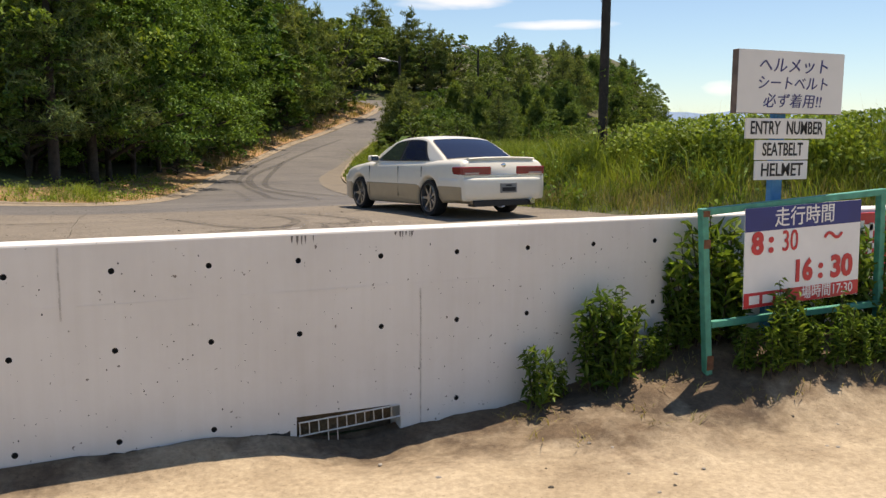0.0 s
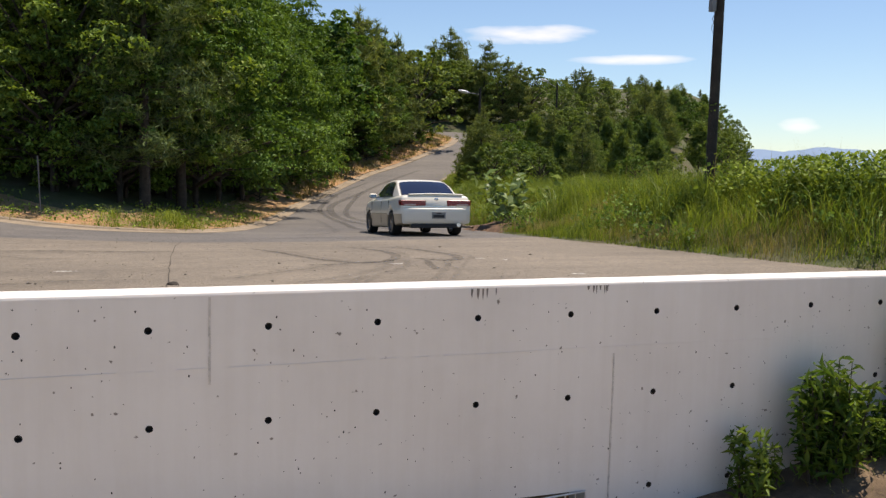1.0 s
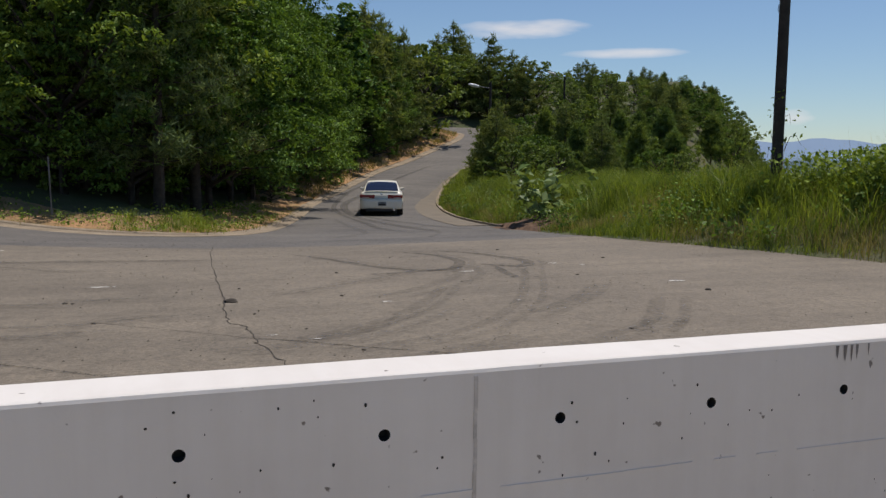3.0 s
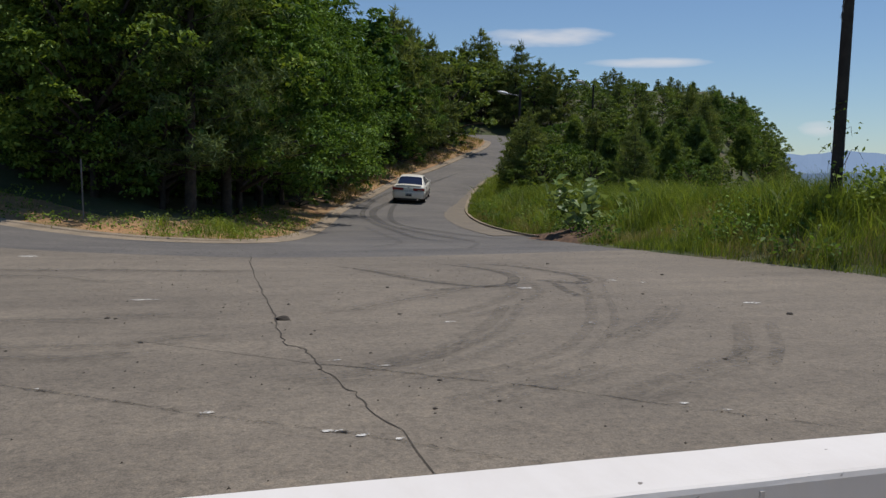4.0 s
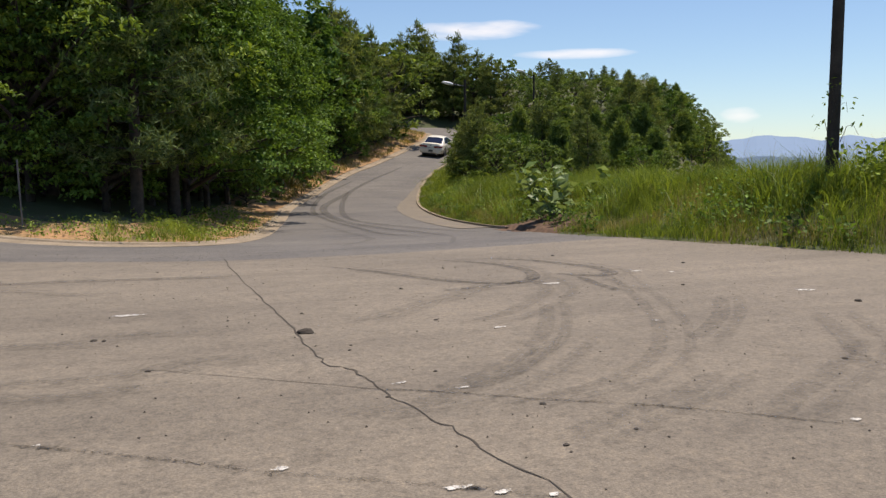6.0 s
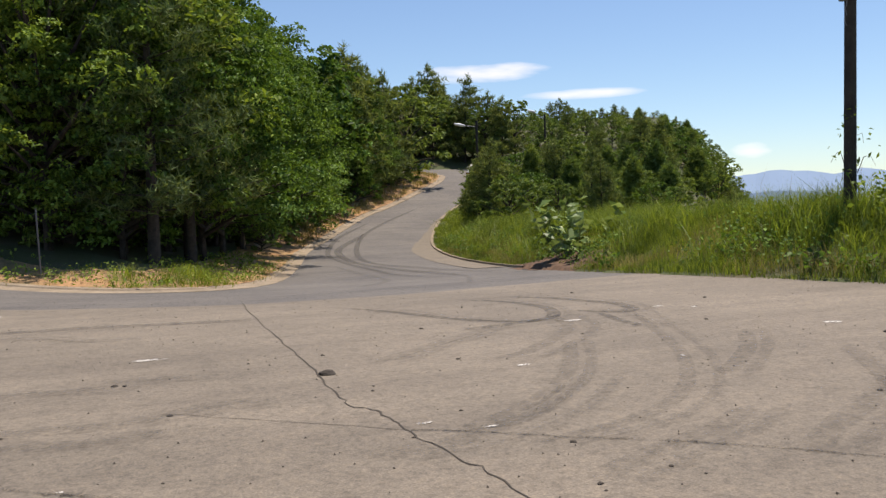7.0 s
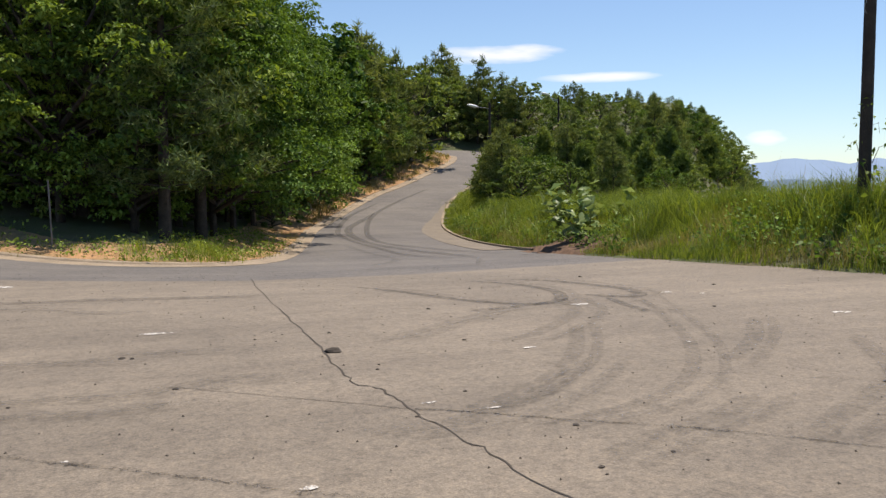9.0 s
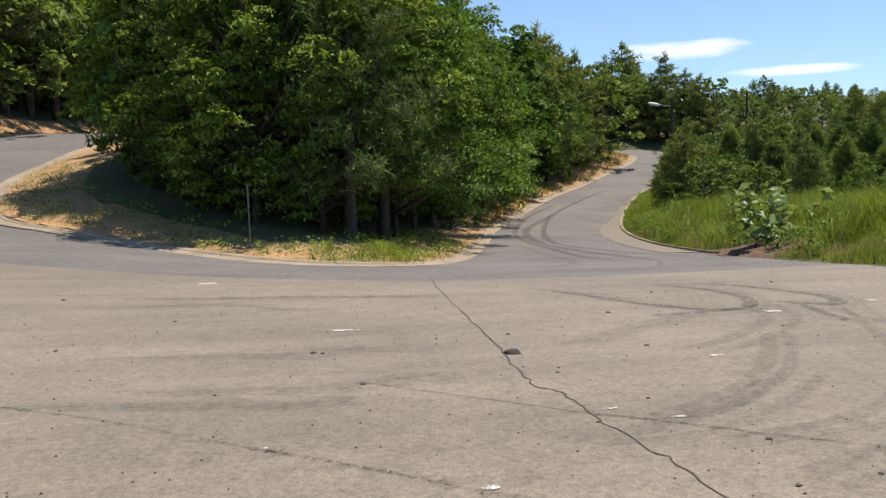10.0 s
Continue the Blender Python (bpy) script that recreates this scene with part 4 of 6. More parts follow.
x, y = scatter(430, (-12, 4), (22.5, 42), lambda x, y: (iso(x, y) > 0.4) & (iso(x, y) < 3.2), 41, 0.12)
tagged(creeper("verge_herbs", x, y, 0.30, 0.075, LEAF_B, 42), "low leafy weeds on the verge", "weeds", kind="stuff")

# ---- kerbs, cracks, tyre marks and litter on the paving ----
def strip(name, line, offsets, mat, closed=False, lift=0.0):
    """A long low solid along a line: offsets are (sideways, height) pairs of its section."""
    p = np.array(line, float)
    q = np.roll(p, -1, 0) - np.roll(p, 1, 0)
    if not closed:
        q[0], q[-1] = p[1] - p[0], p[-1] - p[-2]
    q /= np.linalg.norm(q, axis=1, keepdims=True)
    side = np.stack([-q[:, 1], q[:, 0]], 1)
    z0 = base_z(p[:, 0], p[:, 1]) + lift
    v, f, m = [], [], len(offsets)
    for i in range(len(p)):
        for o, h in offsets:
            v.append((p[i, 0] + side[i, 0] * o, p[i, 1] + side[i, 1] * o, z0[i] + h))
    for i in range(len(p) if closed else len(p) - 1):
        j = (i + 1) % len(p)
        for k in range(m - 1):
            f.append((i * m + k, j * m + k, j * m + k + 1, i * m + k + 1))
    return mesh_object(name, v, f, mat)


kerb = strip("kerb_island", ISLE, [(-0.36, -0.1), (-0.34, 0.02), (0.10, 0.035), (0.14, 0.07), (0.34, 0.08), (0.36, -0.1)], KERB, True)
tagged(kerb, "dusty concrete kerb and gutter round the wooded island", "kerb", kind="structure")
edge = [p for p in RIM if 29 < p[1] < 76 and p[0] > 7]
edge = edge if edge[0][1] < edge[-1][1] else edge[::-1]
rk = strip("kerb_road", edge, [(-0.10, -0.1), (-0.10, 0.07), (-0.02, 0.09), (0.06, 0.09), (0.10, -0.1)], KERB)
tagged(rk, "narrow pale concrete kerb along the bend", "kerb", kind="structure")
gut = strip("gutter", [p for p in edge if p[1] > 31], [(0.02, 0.018), (0.5, 0.02), (1.3, 0.008)], SANDY)
tagged(gut, "sandy gutter on the inside of the bend", "gutter", kind="structure")


# cut bank of dark red-brown soil under the sapling
cut = sheet("bank_soil", steps((9.2, 13.2, 0.15)), steps((23.8, 32.8, 0.2)), lambda x, y: ground_z(x, y) + 0.13 * (1 - ((x - 10.9) / 1.4) ** 2 - ((y - 28.2) / 3.4) ** 2).clip(-1.2, 1) + 0.05 * rumple(x, y, 2.5, 4), simple("red_brown_soil", (0.11, 0.062, 0.036), 0.95, vary=0.5, scale=5, relief=0.02))
tagged(cut, "bare red-brown soil showing in the grass bank", "soil", kind="structure")
# orange soil at the foot of the forest beyond the hairpin
far_edge = [p for p in RIM if p[0] < -13 and p[1] > 44 and p[1] < 90]
fv, ff_, fo = [], [], (-0.25, 0.3, 0.9, 1.7)
far_t = np.gradient(np.array(far_edge), axis=0)
far_t /= np.linalg.norm(far_t, axis=1, keepdims=True)
for o in fo:
    px, py = np.array(far_edge)[:, 0] + far_t[:, 1] * o, np.array(far_edge)[:, 1] - far_t[:, 0] * o
    fv += list(zip(px.tolist(), py.tolist(), (np.maximum(ground_z(px, py), base_z(px, py)) + 0.05 + 0.06 * rumple(px, py, 1.7, 3)).tolist()))
n = len(far_edge)
for k in range(len(fo) - 1):
    ff_ += [(k * n + i, k * n + i + 1, (k + 1) * n + i + 1, (k + 1) * n + i) for i in range(n - 1)]
tagged(mesh_object("far_verge", fv, ff_, VERGE, smooth_shade=True), "bare orange soil along the road beyond the hairpin", "soil", kind="structure")
# bare orange soil behind the kerb of the island
v, f, offs = [], [], (0.28, 0.6, 1.0, 1.5, 2.1, 2.8, 3.5)
isle = rounded(ISLAND, True, 3)
tang = np.roll(isle, -1, 0) - np.roll(isle, 1, 0)
tang /= np.linalg.norm(tang, axis=1, keepdims=True)
for o in offs:
    px, py = isle[:, 0] - tang[:, 1] * o, isle[:, 1] + tang[:, 0] * o
    pz = ground_z(px, py) + (0.05 if o < 3 else -0.12) + 0.05 * rumple(px, py, 2.0, 9)
    v += list(zip(px.tolist(), py.tolist(), pz.tolist()))
n = len(isle)
for k in range(len(offs) - 1):
    f += [(k * n + i, k * n + (i + 1) % n, (k + 1) * n + (i + 1) % n, (k + 1) * n + i) for i in range(n)]
tagged(mesh_object("verge_soil", v, f, VERGE, smooth_shade=True), "bare orange soil bank behind the island kerb", "soil", kind="structure")


def stain_material(name, colour, cover, scale=(1, 1, 1), low=0.35, high=0.65):
    """A thin stain with worn gaps."""
    m, n, l, b = material(name, 0.85)
    b.inputs["Base Color"].default_value = (*colour, 1)
    f = noise_node(n, l, 3.0, 6, 0.7, stretch=scale)
    a = ramp(n, l, f, [(low, (0, 0, 0)), (high, (cover, cover, cover))])
    l.new(a, b.inputs["Alpha"])
    return m


RUBBER = stain_material("tyre_rubber", (0.045, 0.042, 0.040), 0.62, (3, 3, 1), 0.36, 0.7)
FAINT = stain_material("faint_rubber", (0.06, 0.055, 0.05), 0.26, (3, 3, 1), 0.36, 0.7)
CRACKM = simple("crack_dark", (0.055, 0.045, 0.035), 0.95, vary=0.4, scale=8)
PAINT = stain_material("worn_white_paint", (0.60, 0.58, 0.54), 1.0, (6, 6, 1), 0.42, 0.56)
SEALER = stain_material("joint_stain", (0.10, 0.085, 0.065), 0.30, (2, 2, 1), 0.42, 0.7)
HAIRLINE = stain_material("hairline_crack", (0.05, 0.042, 0.034), 0.8, (5, 5, 1), 0.44, 0.58)


def spline(pts, n=14):
    p = [Vector((*q, 0)) for q in pts]
    p = [2 * p[0] - p[1]] + p + [2 * p[-1] - p[-2]]
    out = []
    for i in range(1, len(p) - 2):
        for k in range(n):
            t = k / n
            a, b, c, d = p[i - 1], p[i], p[i + 1], p[i + 2]
            v = 0.5 * (2 * b + (c - a) * t + (2 * a - 5 * b + 4 * c - d) * t * t + (3 * b - a - 3 * c + d) * t ** 3)
            out.append((v.x, v.y))
    return out + [tuple(p[-2].xy)]


def ribbon(name, pts, width, mat, lift, jag=0.0, taper=True, label="", seed=0, bend=True):
    r = random.Random(seed)
    line = spline(pts) if bend else pts
    if jag:
        fine = []
        for (x0, y0), (x1, y1) in zip(line, line[1:]):
            for k in range(3):
                u = k / 3
                fine.append((x0 + (x1 - x0) * u + r.gauss(0, jag), y0 + (y1 - y0) * u + r.gauss(0, jag)))
        line = fine + [line[-1]]
    p = np.array(line)
    q = np.gradient(p, axis=0)
    q /= np.linalg.norm(q, axis=1, keepdims=True) + 1e-9
    s = np.stack([-q[:, 1], q[:, 0]], 1)
    n = len(p)
    w = np.full(n, width / 2)
    if taper:
        w *= np.clip(np.minimum(np.arange(n), np.arange(n)[::-1]) / (0.12 * n) + 0.25, 0, 1)
    if jag:
        w *= np.array([r.uniform(0.5, 1.5) for _ in range(n)])
    a, b = p + s * w[:, None], p - s * w[:, None]
    za, zb = base_z(*a.T) + 0.012 + lift, base_z(*b.T) + 0.012 + lift
    v = [(*u, z) for u, z in zip(a, za)] + [(*u, z) for u, z in zip(b, zb)]
    f = [(i, n + i, n + i + 1, i + 1) for i in range(n - 1)]
    return tagged(mesh_object(name, v, f, mat), label, "road marking" if not jag else "crack", kind="structure")


SKIDS = (
    (((1.51, 16.86), (1.90, 15.96), (2.19, 15.02), (2.59, 14.33), (3.00, 14.08), (3.37, 14.27), (3.63, 14.67), (3.81, 15.31), (3.73, 16.23), (3.28, 17.11)), 0.36, 0),
    (((4.01, 17.02), (4.49, 16.42), (4.70, 15.61), (4.82, 14.98), (4.68, 14.45), (4.39, 14.24), (4.16, 14.42), (3.96, 14.65)), 0.42, 0),
    (((3.55, 14.50), (3.41, 14.25), (3.19, 13.52), (2.75, 12.93), (2.20, 12.39), (1.80, 12.08), (1.40, 11.96)), 0.34, 1),
    (((2.60, 12.60), (2.51, 12.32), (2.06, 11.53), (1.64, 10.92), (1.27, 10.52), (0.87, 10.18), (0.51, 9.95), (0.27, 9.83)), 0.30, 1),
    (((4.54, 14.24), (3.93, 12.97), (3.51, 12.08), (3.06, 11.25), (2.55, 10.53), (2.20, 10.13), (1.82, 9.81), (1.39, 9.58), (0.93, 9.44), (0.52, 9.38)), 0.26, 1),
    (((4.06, 14.26), (3.91, 13.57), (3.88, 13.23), (3.81, 13.02)), 0.26, 0),
    (((4.60, 12.22), (3.90, 11.38), (3.33, 10.85), (2.80, 10.43)), 0.34, 1),
    (((2.30, 9.52), (1.76, 9.20), (1.21, 8.97), (0.75, 8.77), (0.52, 8.67)), 0.34, 1),
    (((2.00, 13.80), (2.56, 13.95), (3.24, 14.09)), 0.26, 0),
    (((-3.6, 10.9), (-2.26, 10.68), (-1.95, 10.62), (-1.63, 10.69), (-1.42, 10.76)), 0.34, 1),
    (((-3.1, 11.2), (-1.90, 11.09), (-1.55, 11.09), (-1.17, 11.25), (-0.75, 11.37)), 0.34, 1),
    (((-3.4, 12.5), (-2.44, 12.45), (-2.02, 12.35), (-1.64, 12.56), (-1.06, 12.52)), 0.34, 1),
    (((-4.3, 16.9), (-2.84, 16.69), (-2.08, 16.66), (-0.86, 16.43), (-0.03, 16.24)), 0.26, 0),
    (((-4.4, 15.9), (-2.77, 15.97), (-2.15, 15.38), (-1.62, 15.14)), 0.30, 1),
    (((-0.44, 9.60), (-0.25, 9.58), (0.11, 9.62), (0.59, 9.84), (1.10, 10.20), (1.9, 11.0)), 0.36, 1),
    (((0.50, 12.34), (0.93, 12.65), (1.45, 13.08), (2.01, 13.51), (2.6, 14.1)), 0.36, 1),
    (((1.83, 8.53), (2.44, 8.92), (3.21, 9.32), (4.1, 9.9)), 0.36, 1),
    (((4.74, 11.02), (3.96, 9.94), (3.35, 9.26)), 0.36, 1),
    (((6.6, 26.0), (6.6, 30), (7.2, 34.5), (7.7, 41.2), (8.6, 46.9), (11.2, 54.8), (14.8, 60.9)), 0.34, 0),
    (((9.2, 28.0), (9.0, 33.3), (8.5, 38.9), (9.7, 45.4), (12.6, 54.6), (16.0, 60.8), (20.7, 67.1)), 0.36, 0),
    (((7.6, 27.0), (7.9, 33), (8.0, 40.0), (9.6, 48.5), (13.3, 56.5)), 0.5, 0),
    (((3.2, 22.3), (5.0, 26.0), (6.0, 32.0), (6.7, 38)), 0.3, 1),
    (((5.4, 21.5), (7.2, 26.0), (8.2, 32.0)), 0.3, 1),
    (((2.4, 20.6), (5.0, 21.6), (7.2, 23.8)), 0.28, 1),
)
for i, (pts, w, faint) in enumerate(SKIDS):
    ribbon("tyre_mark", pts, w * (0.5 if pts[0][1] < 22 else 0.8), FAINT if faint else RUBBER, 0.006 + 0.0006 * i, label="curved black tyre mark on the asphalt", seed=i)
for i, (pts, w, faint) in enumerate(SKIDS[:18]):
    off = 0.16 + 0.05 * (i % 3)
    ribbon("tyre_mark", [(a + off, b - off * 0.6) for a, b in pts], w * 0.35, FAINT, 0.022 + 0.0005 * i, label="faint second tyre mark beside a darker one", seed=100 + i)
CRACKS = (
    (((0.36, 19.4), (0.18, 17.93), (0.05, 15.85), (0.01, 14.50), (-0.03, 13.60), (-0.05, 12.90), (-0.08, 12.30), (-0.13, 11.62), (-0.15, 11.12), (-0.15, 10.81), (-0.07, 10.70), (-0.01, 10.55), (-0.01, 10.28), (0.0, 10.04), (0.0, 9.80), (0.05, 9.58), (0.05, 9.28), (0.10, 9.12), (0.11, 8.92), (0.10, 8.73), (0.18, 8.2), (0.16, 7.0)), 0.0125),
    (((-1.40, 11.20), (-0.91, 10.82), (-0.39, 10.37), (0.0, 10.01)), 0.006),
)
for i, (pts, w) in enumerate(CRACKS):
    ribbon("crack", pts, w, CRACKM, 0.004, jag=0.010, taper=False, label="jagged dark crack in the asphalt", seed=40 + i, bend=False)
# old joints of the paving with tar and remains of white paint
JOINTS = (((0.0, 10.01), (0.22, 9.89), (0.45, 9.72), (0.73, 9.49), (1.03, 9.27), (1.37, 9.03), (1.66, 8.78), (1.91, 8.53), (2.21, 8.24), (3.2, 7.4), (5.5, 5.6)), ((-3.78, 10.93), (-3.52, 10.79), (-2.95, 10.41), (-2.22, 9.82), (-1.90, 9.57), (-1.60, 9.35), (-1.28, 9.09), (-0.94, 8.80), (-0.23, 8.3), (0.03, 8.1), (1.4, 6.9)),
          ((0.09, 12.37), (0.62, 11.73), (1.16, 11.07), (1.65, 10.68), (2.38, 10.24), (2.83, 9.95), (3.53, 9.37), (6.0, 7.4)))
for i, pts in enumerate(JOINTS):
    ribbon("paving_joint", pts, 0.05 if i < 2 else 0.018, SEALER, 0.0035, jag=0.012, taper=False, label="old tarred joint across the asphalt", seed=60 + i)
    if i < 2:
        ribbon("joint_crack", pts, 0.005, HAIRLINE, 0.0045, jag=0.012, taper=False, label="thin crack along the old joint", seed=70 + i)
flakes = ((3.44, 13.82, 0.30, 0.12), (5.78, 12.18, 0.34, 0.12), (5.10, 14.44, 0.28, 0.10), (5.45, 14.15, 0.16, 0.08), (-1.38, 13.57, 0.42, 0.10), (-3.35, 19.07, 0.5, 0.25), (-0.22, 8.28, 0.22, 0.05), (-0.05, 8.16, 0.12, 0.05),
          (0.14, 8.04, 0.10, 0.04), (2.25, 8.33, 0.14, 0.05), (2.45, 8.12, 0.10, 0.05), (0.5, 9.84, 0.16, 0.04), (-0.9, 8.83, 0.12, 0.05), (1.62, 11.6, 0.16, 0.06), (3.1, 11.3, 0.12, 0.06), (0.15, 10.12, 0.14, 0.05), (-2.0, 9.66, 0.08, 0.04))
for i, (x, y, a, b) in enumerate(flakes):
    r = random.Random(80 + i)
    v = [(x + a * 0.42 * math.cos(t) * r.uniform(0.5, 1.2), y + b * 0.55 * math.sin(t) * r.uniform(0.5, 1.2), 0.012 + float(base_z(x, y)) + 0.007) for t in np.linspace(0, math.tau, 12)[:-1]]
    tagged(mesh_object("paint_flake", v, [tuple(range(len(v)))], PAINT), "remains of worn white paint on the asphalt", "road marking", kind="structure")


def pebble(seed, size, flat=0.6):
    bm = bmesh.new()
    bmesh.ops.create_icosphere(bm, subdivisions=2, radius=size)
    for v in bm.verts:
        v.co *= 1 + 0.35 * noise.noise(v.co / size * 1.3 + Vector((seed, 0, 0)))
        v.co.z *= flat
    me = bpy.data.meshes.new("stone")
    bm.to_mesh(me)
    bm.free()
    return me


DARKSTONE = simple("dark_stone", (0.055, 0.045, 0.035), 0.9, vary=0.4, scale=30)
PALESTONE = simple("pale_stone", (0.30, 0.27, 0.23), 0.9, vary=0.3, scale=30)
stones = [pebble(s, 1.0) for s in range(4)]
for m, k in zip(stones, (DARKSTONE, DARKSTONE, PALESTONE, DARKSTONE)):
    m.materials.append(k)


def drop_stone(x, y, s, k, z=None, label="small dark stone lying on the asphalt", group="stones on the paving"):
    ob = tagged(new("stone", stones[k]), label, "stone", group)
    z = float(base_z(x, y)) + 0.012 if z is None else z
    ob.matrix_basis = Matrix.LocRotScale((x, y, z + s * 0.12), Euler((0, 0, x * 7)), (s * 1.3, s, s))


drop_stone(-0.01, 12.05, 0.06, 0, label="dark clod of earth beside the crack")
for x, y, s in ((1.24, 12.16, 0.03), (0.79, 9.31, 0.03), (0.50, 10.33, 0.022), (-1.71, 12.41, 0.04), (-1.63, 12.38, 0.03), (5.69, 11.38, 0.055), (3.42, 9.47, 0.03), (-1.36, 11.13, 0.03), (0.14, 11.23, 0.024), (1.62, 14.17, 0.035), (-0.02, 9.83, 0.022), (1.02, 8.68, 0.022), (0.53, 8.60, 0.026), (0.17, 13.0, 0.03), (-0.55, 12.9, 0.02), (3.0, 12.9, 0.02), (0.2, 11.4, 0.02), (2.0, 13.2, 0.02),
                (-3.2, 14.6, 0.03), (-2.4, 11.0, 0.02), (1.9, 10.4, 0.015), (4.8, 13.1, 0.03), (2.9, 16.0, 0.03), (-4.0, 13.0, 0.03), (5.2, 16.9, 0.04), (-1.5, 9.6, 0.014), (0.5, 8.5, 0.014), (1.1, 8.5, 0.014), (6.3, 15.0, 0.04), (-5, 17, 0.04)):
    drop_stone(x, y, s * 0.6, int(abs(x * 10)) % 4 if int(abs(x * 10)) % 4 != 2 else 0)
r = random.Random(9)
v, f = [], []
for _ in range(1500):
    x, y = r.uniform(-9, 9), r.uniform(6.5, 22)
    s, z = r.uniform(0.004, 0.012), float(base_z(x, y)) + 0.012
    b = len(v)
    v += [(x - s, y - s, z), (x + s, y - s * 0.6, z), (x + s * 0.3, y + s, z), (x, y, z + s)]
    f += [(b, b + 1, b + 3), (b + 1, b + 2, b + 3), (b + 2, b, b + 3)]
tagged(mesh_object("grit", v, f, DARKSTONE), "loose dark grit and leaf litter on the paving", "grit", kind="stuff")
# soil drifted along the wall foot in the yard
def drift_z(x, y):
    reach = 0.42 + 0.70 * smooth(1.2, 3.6, x) + 0.18 * np.sin(2.3 * x) * smooth(1.0, 2.5, x) + 0.4 * rumple(x, y, 1.7, 5) + 0.3 * rumple(x, y, 5.5, 2)
    cover = smooth(0.0, 1.0, (y - (4.70 - reach)) / 0.55)
    return yard_z(x, y) + 0.012 * rumple(x, y, 6) * cover + 0.045 * (cover - 0.3)


drift = sheet("dirt_drift", steps((-3, 8, 0.06)), steps((2.9, 4.7, 0.06)), drift_z, YARD)
tagged(drift, "dark earth and dead leaves drifted against the wall", "soil", kind="structure")
r = random.Random(10)
for i in range(40):
    x, y = r.uniform(0.4, 6.0), r.uniform(3.2, 4.5)
    drop_stone(x, y, r.uniform(0.006, 0.014), 2 if i % 3 else 1, float(yard_z(np.array(x), np.array(y))), "small stone on the sandy yard", "stones in the yard")

# ---- poles and lamps ----
pole = tagged(new("utility_pole"), "dark creosoted wooden utility pole standing in the grass", "pole")
bm = bmesh.new()
rod(bm, (12.33, 18.0, 0.3), (12.36, 18.0, 7.9), 0.125, 0.105, 16)
part("shaft", bm, POLEWOOD, pole)
GREYBOX = simple("grey_box", (0.20, 0.20, 0.21), 0.6)
bm = bmesh.new()
box(bm, 12.08, 12.20, 17.9, 18.05, 5.3, 5.62, 0.01)
part("junction_box", bm, GREYBOX, pole, "small grey box strapped to the pole")
bm = bmesh.new()
for k in range(5):
    rod(bm, (12.16 - 0.02 * k, 17.9, 5.3 - 0.1 * k), (12.14 - 0.05 * (k % 2), 17.9, 5.2 - 0.1 * k), 0.008, sides=5)
part("cable_end", bm, GREYBOX, pole, "loose cable hanging below the box")
LAMPWHITE = simple("lamp_head_paint", (0.75, 0.76, 0.78), 0.35, vary=0.05)


def street_lamp(x, y, ztop, head):
    lamp = tagged(new("street_lamp"), "road lamp on a dark pole with a white head", "street lamp", "street lamps")
    z = float(ground_z(np.array([x]), np.array([y]))[0])
    bm = bmesh.new()
    rod(bm, (x, y, z - 0.3), (x, y, ztop), 0.11, 0.09, 10)
    part("pole", bm, POLEWOOD, lamp)
    bm = bmesh.new()
    rod(bm, (x, y, ztop - 0.45), (head[0], head[1], head[2] - 0.02), 0.03, sides=7)
    part("arm", bm, GREYBOX, lamp)
    bm = bmesh.new()
    bmesh.ops.create_uvsphere(bm, u_segments=14, v_segments=8, radius=1, matrix=Matrix.Translation(head) @ Matrix.Rotation(radians(10), 4, "Y") @ Matrix.Diagonal((0.48, 0.2, 0.11, 1)))
    part("head", bm, LAMPWHITE, lamp, "white streamlined lamp head")


street_lamp(23.5, 61.6, 7.5, (22.4, 62.1, 7.25))
street_lamp(39.0, 79.8, 10.2, (37.7, 80.1, 10.5))
stake = tagged(new("marker_stake"), "thin grey metal stake at the edge of the wood", "stake")
bm = bmesh.new()
rod(bm, (-3.25, 28.0, 0.0), (-3.3, 28.0, 1.62), 0.02, sides=8)
part("shaft", bm, simple("weathered_steel", (0.10, 0.10, 0.10), 0.7), stake)

# ---- signs beside the wall ----
SIGNWHITE = simple("sign_white", (0.72, 0.71, 0.69), 0.45, vary=0.05, scale=3)
SIGNEDGE = simple("sign_edge", (0.16, 0.12, 0.10), 0.8, vary=0.3, scale=12)
INKNAVY = simple("ink_navy", (0.035, 0.035, 0.16), 0.5, vary=0.1)
INKBLACK = simple("ink_black", (0.012, 0.012, 0.014), 0.5, vary=0.1)
NAVY = simple("banner_navy", (0.015, 0.025, 0.17), 0.45, vary=0.12)
RED = simple("banner_red", (0.55, 0.03, 0.035), 0.45, vary=0.12)
GREEN = simple("worn_green_paint", (0.05, 0.27, 0.19), 0.55, vary=0.25, scale=14, relief=0.001)
RUST = simple("rust", (0.16, 0.07, 0.035), 0.9, vary=0.4, scale=25)
BLUE = simple("blue_post_paint", (0.03, 0.20, 0.42), 0.5, vary=0.2, scale=9)
BANNER = simple("banner_vinyl", (0.80, 0.79, 0.78), 0.4, vary=0.04)


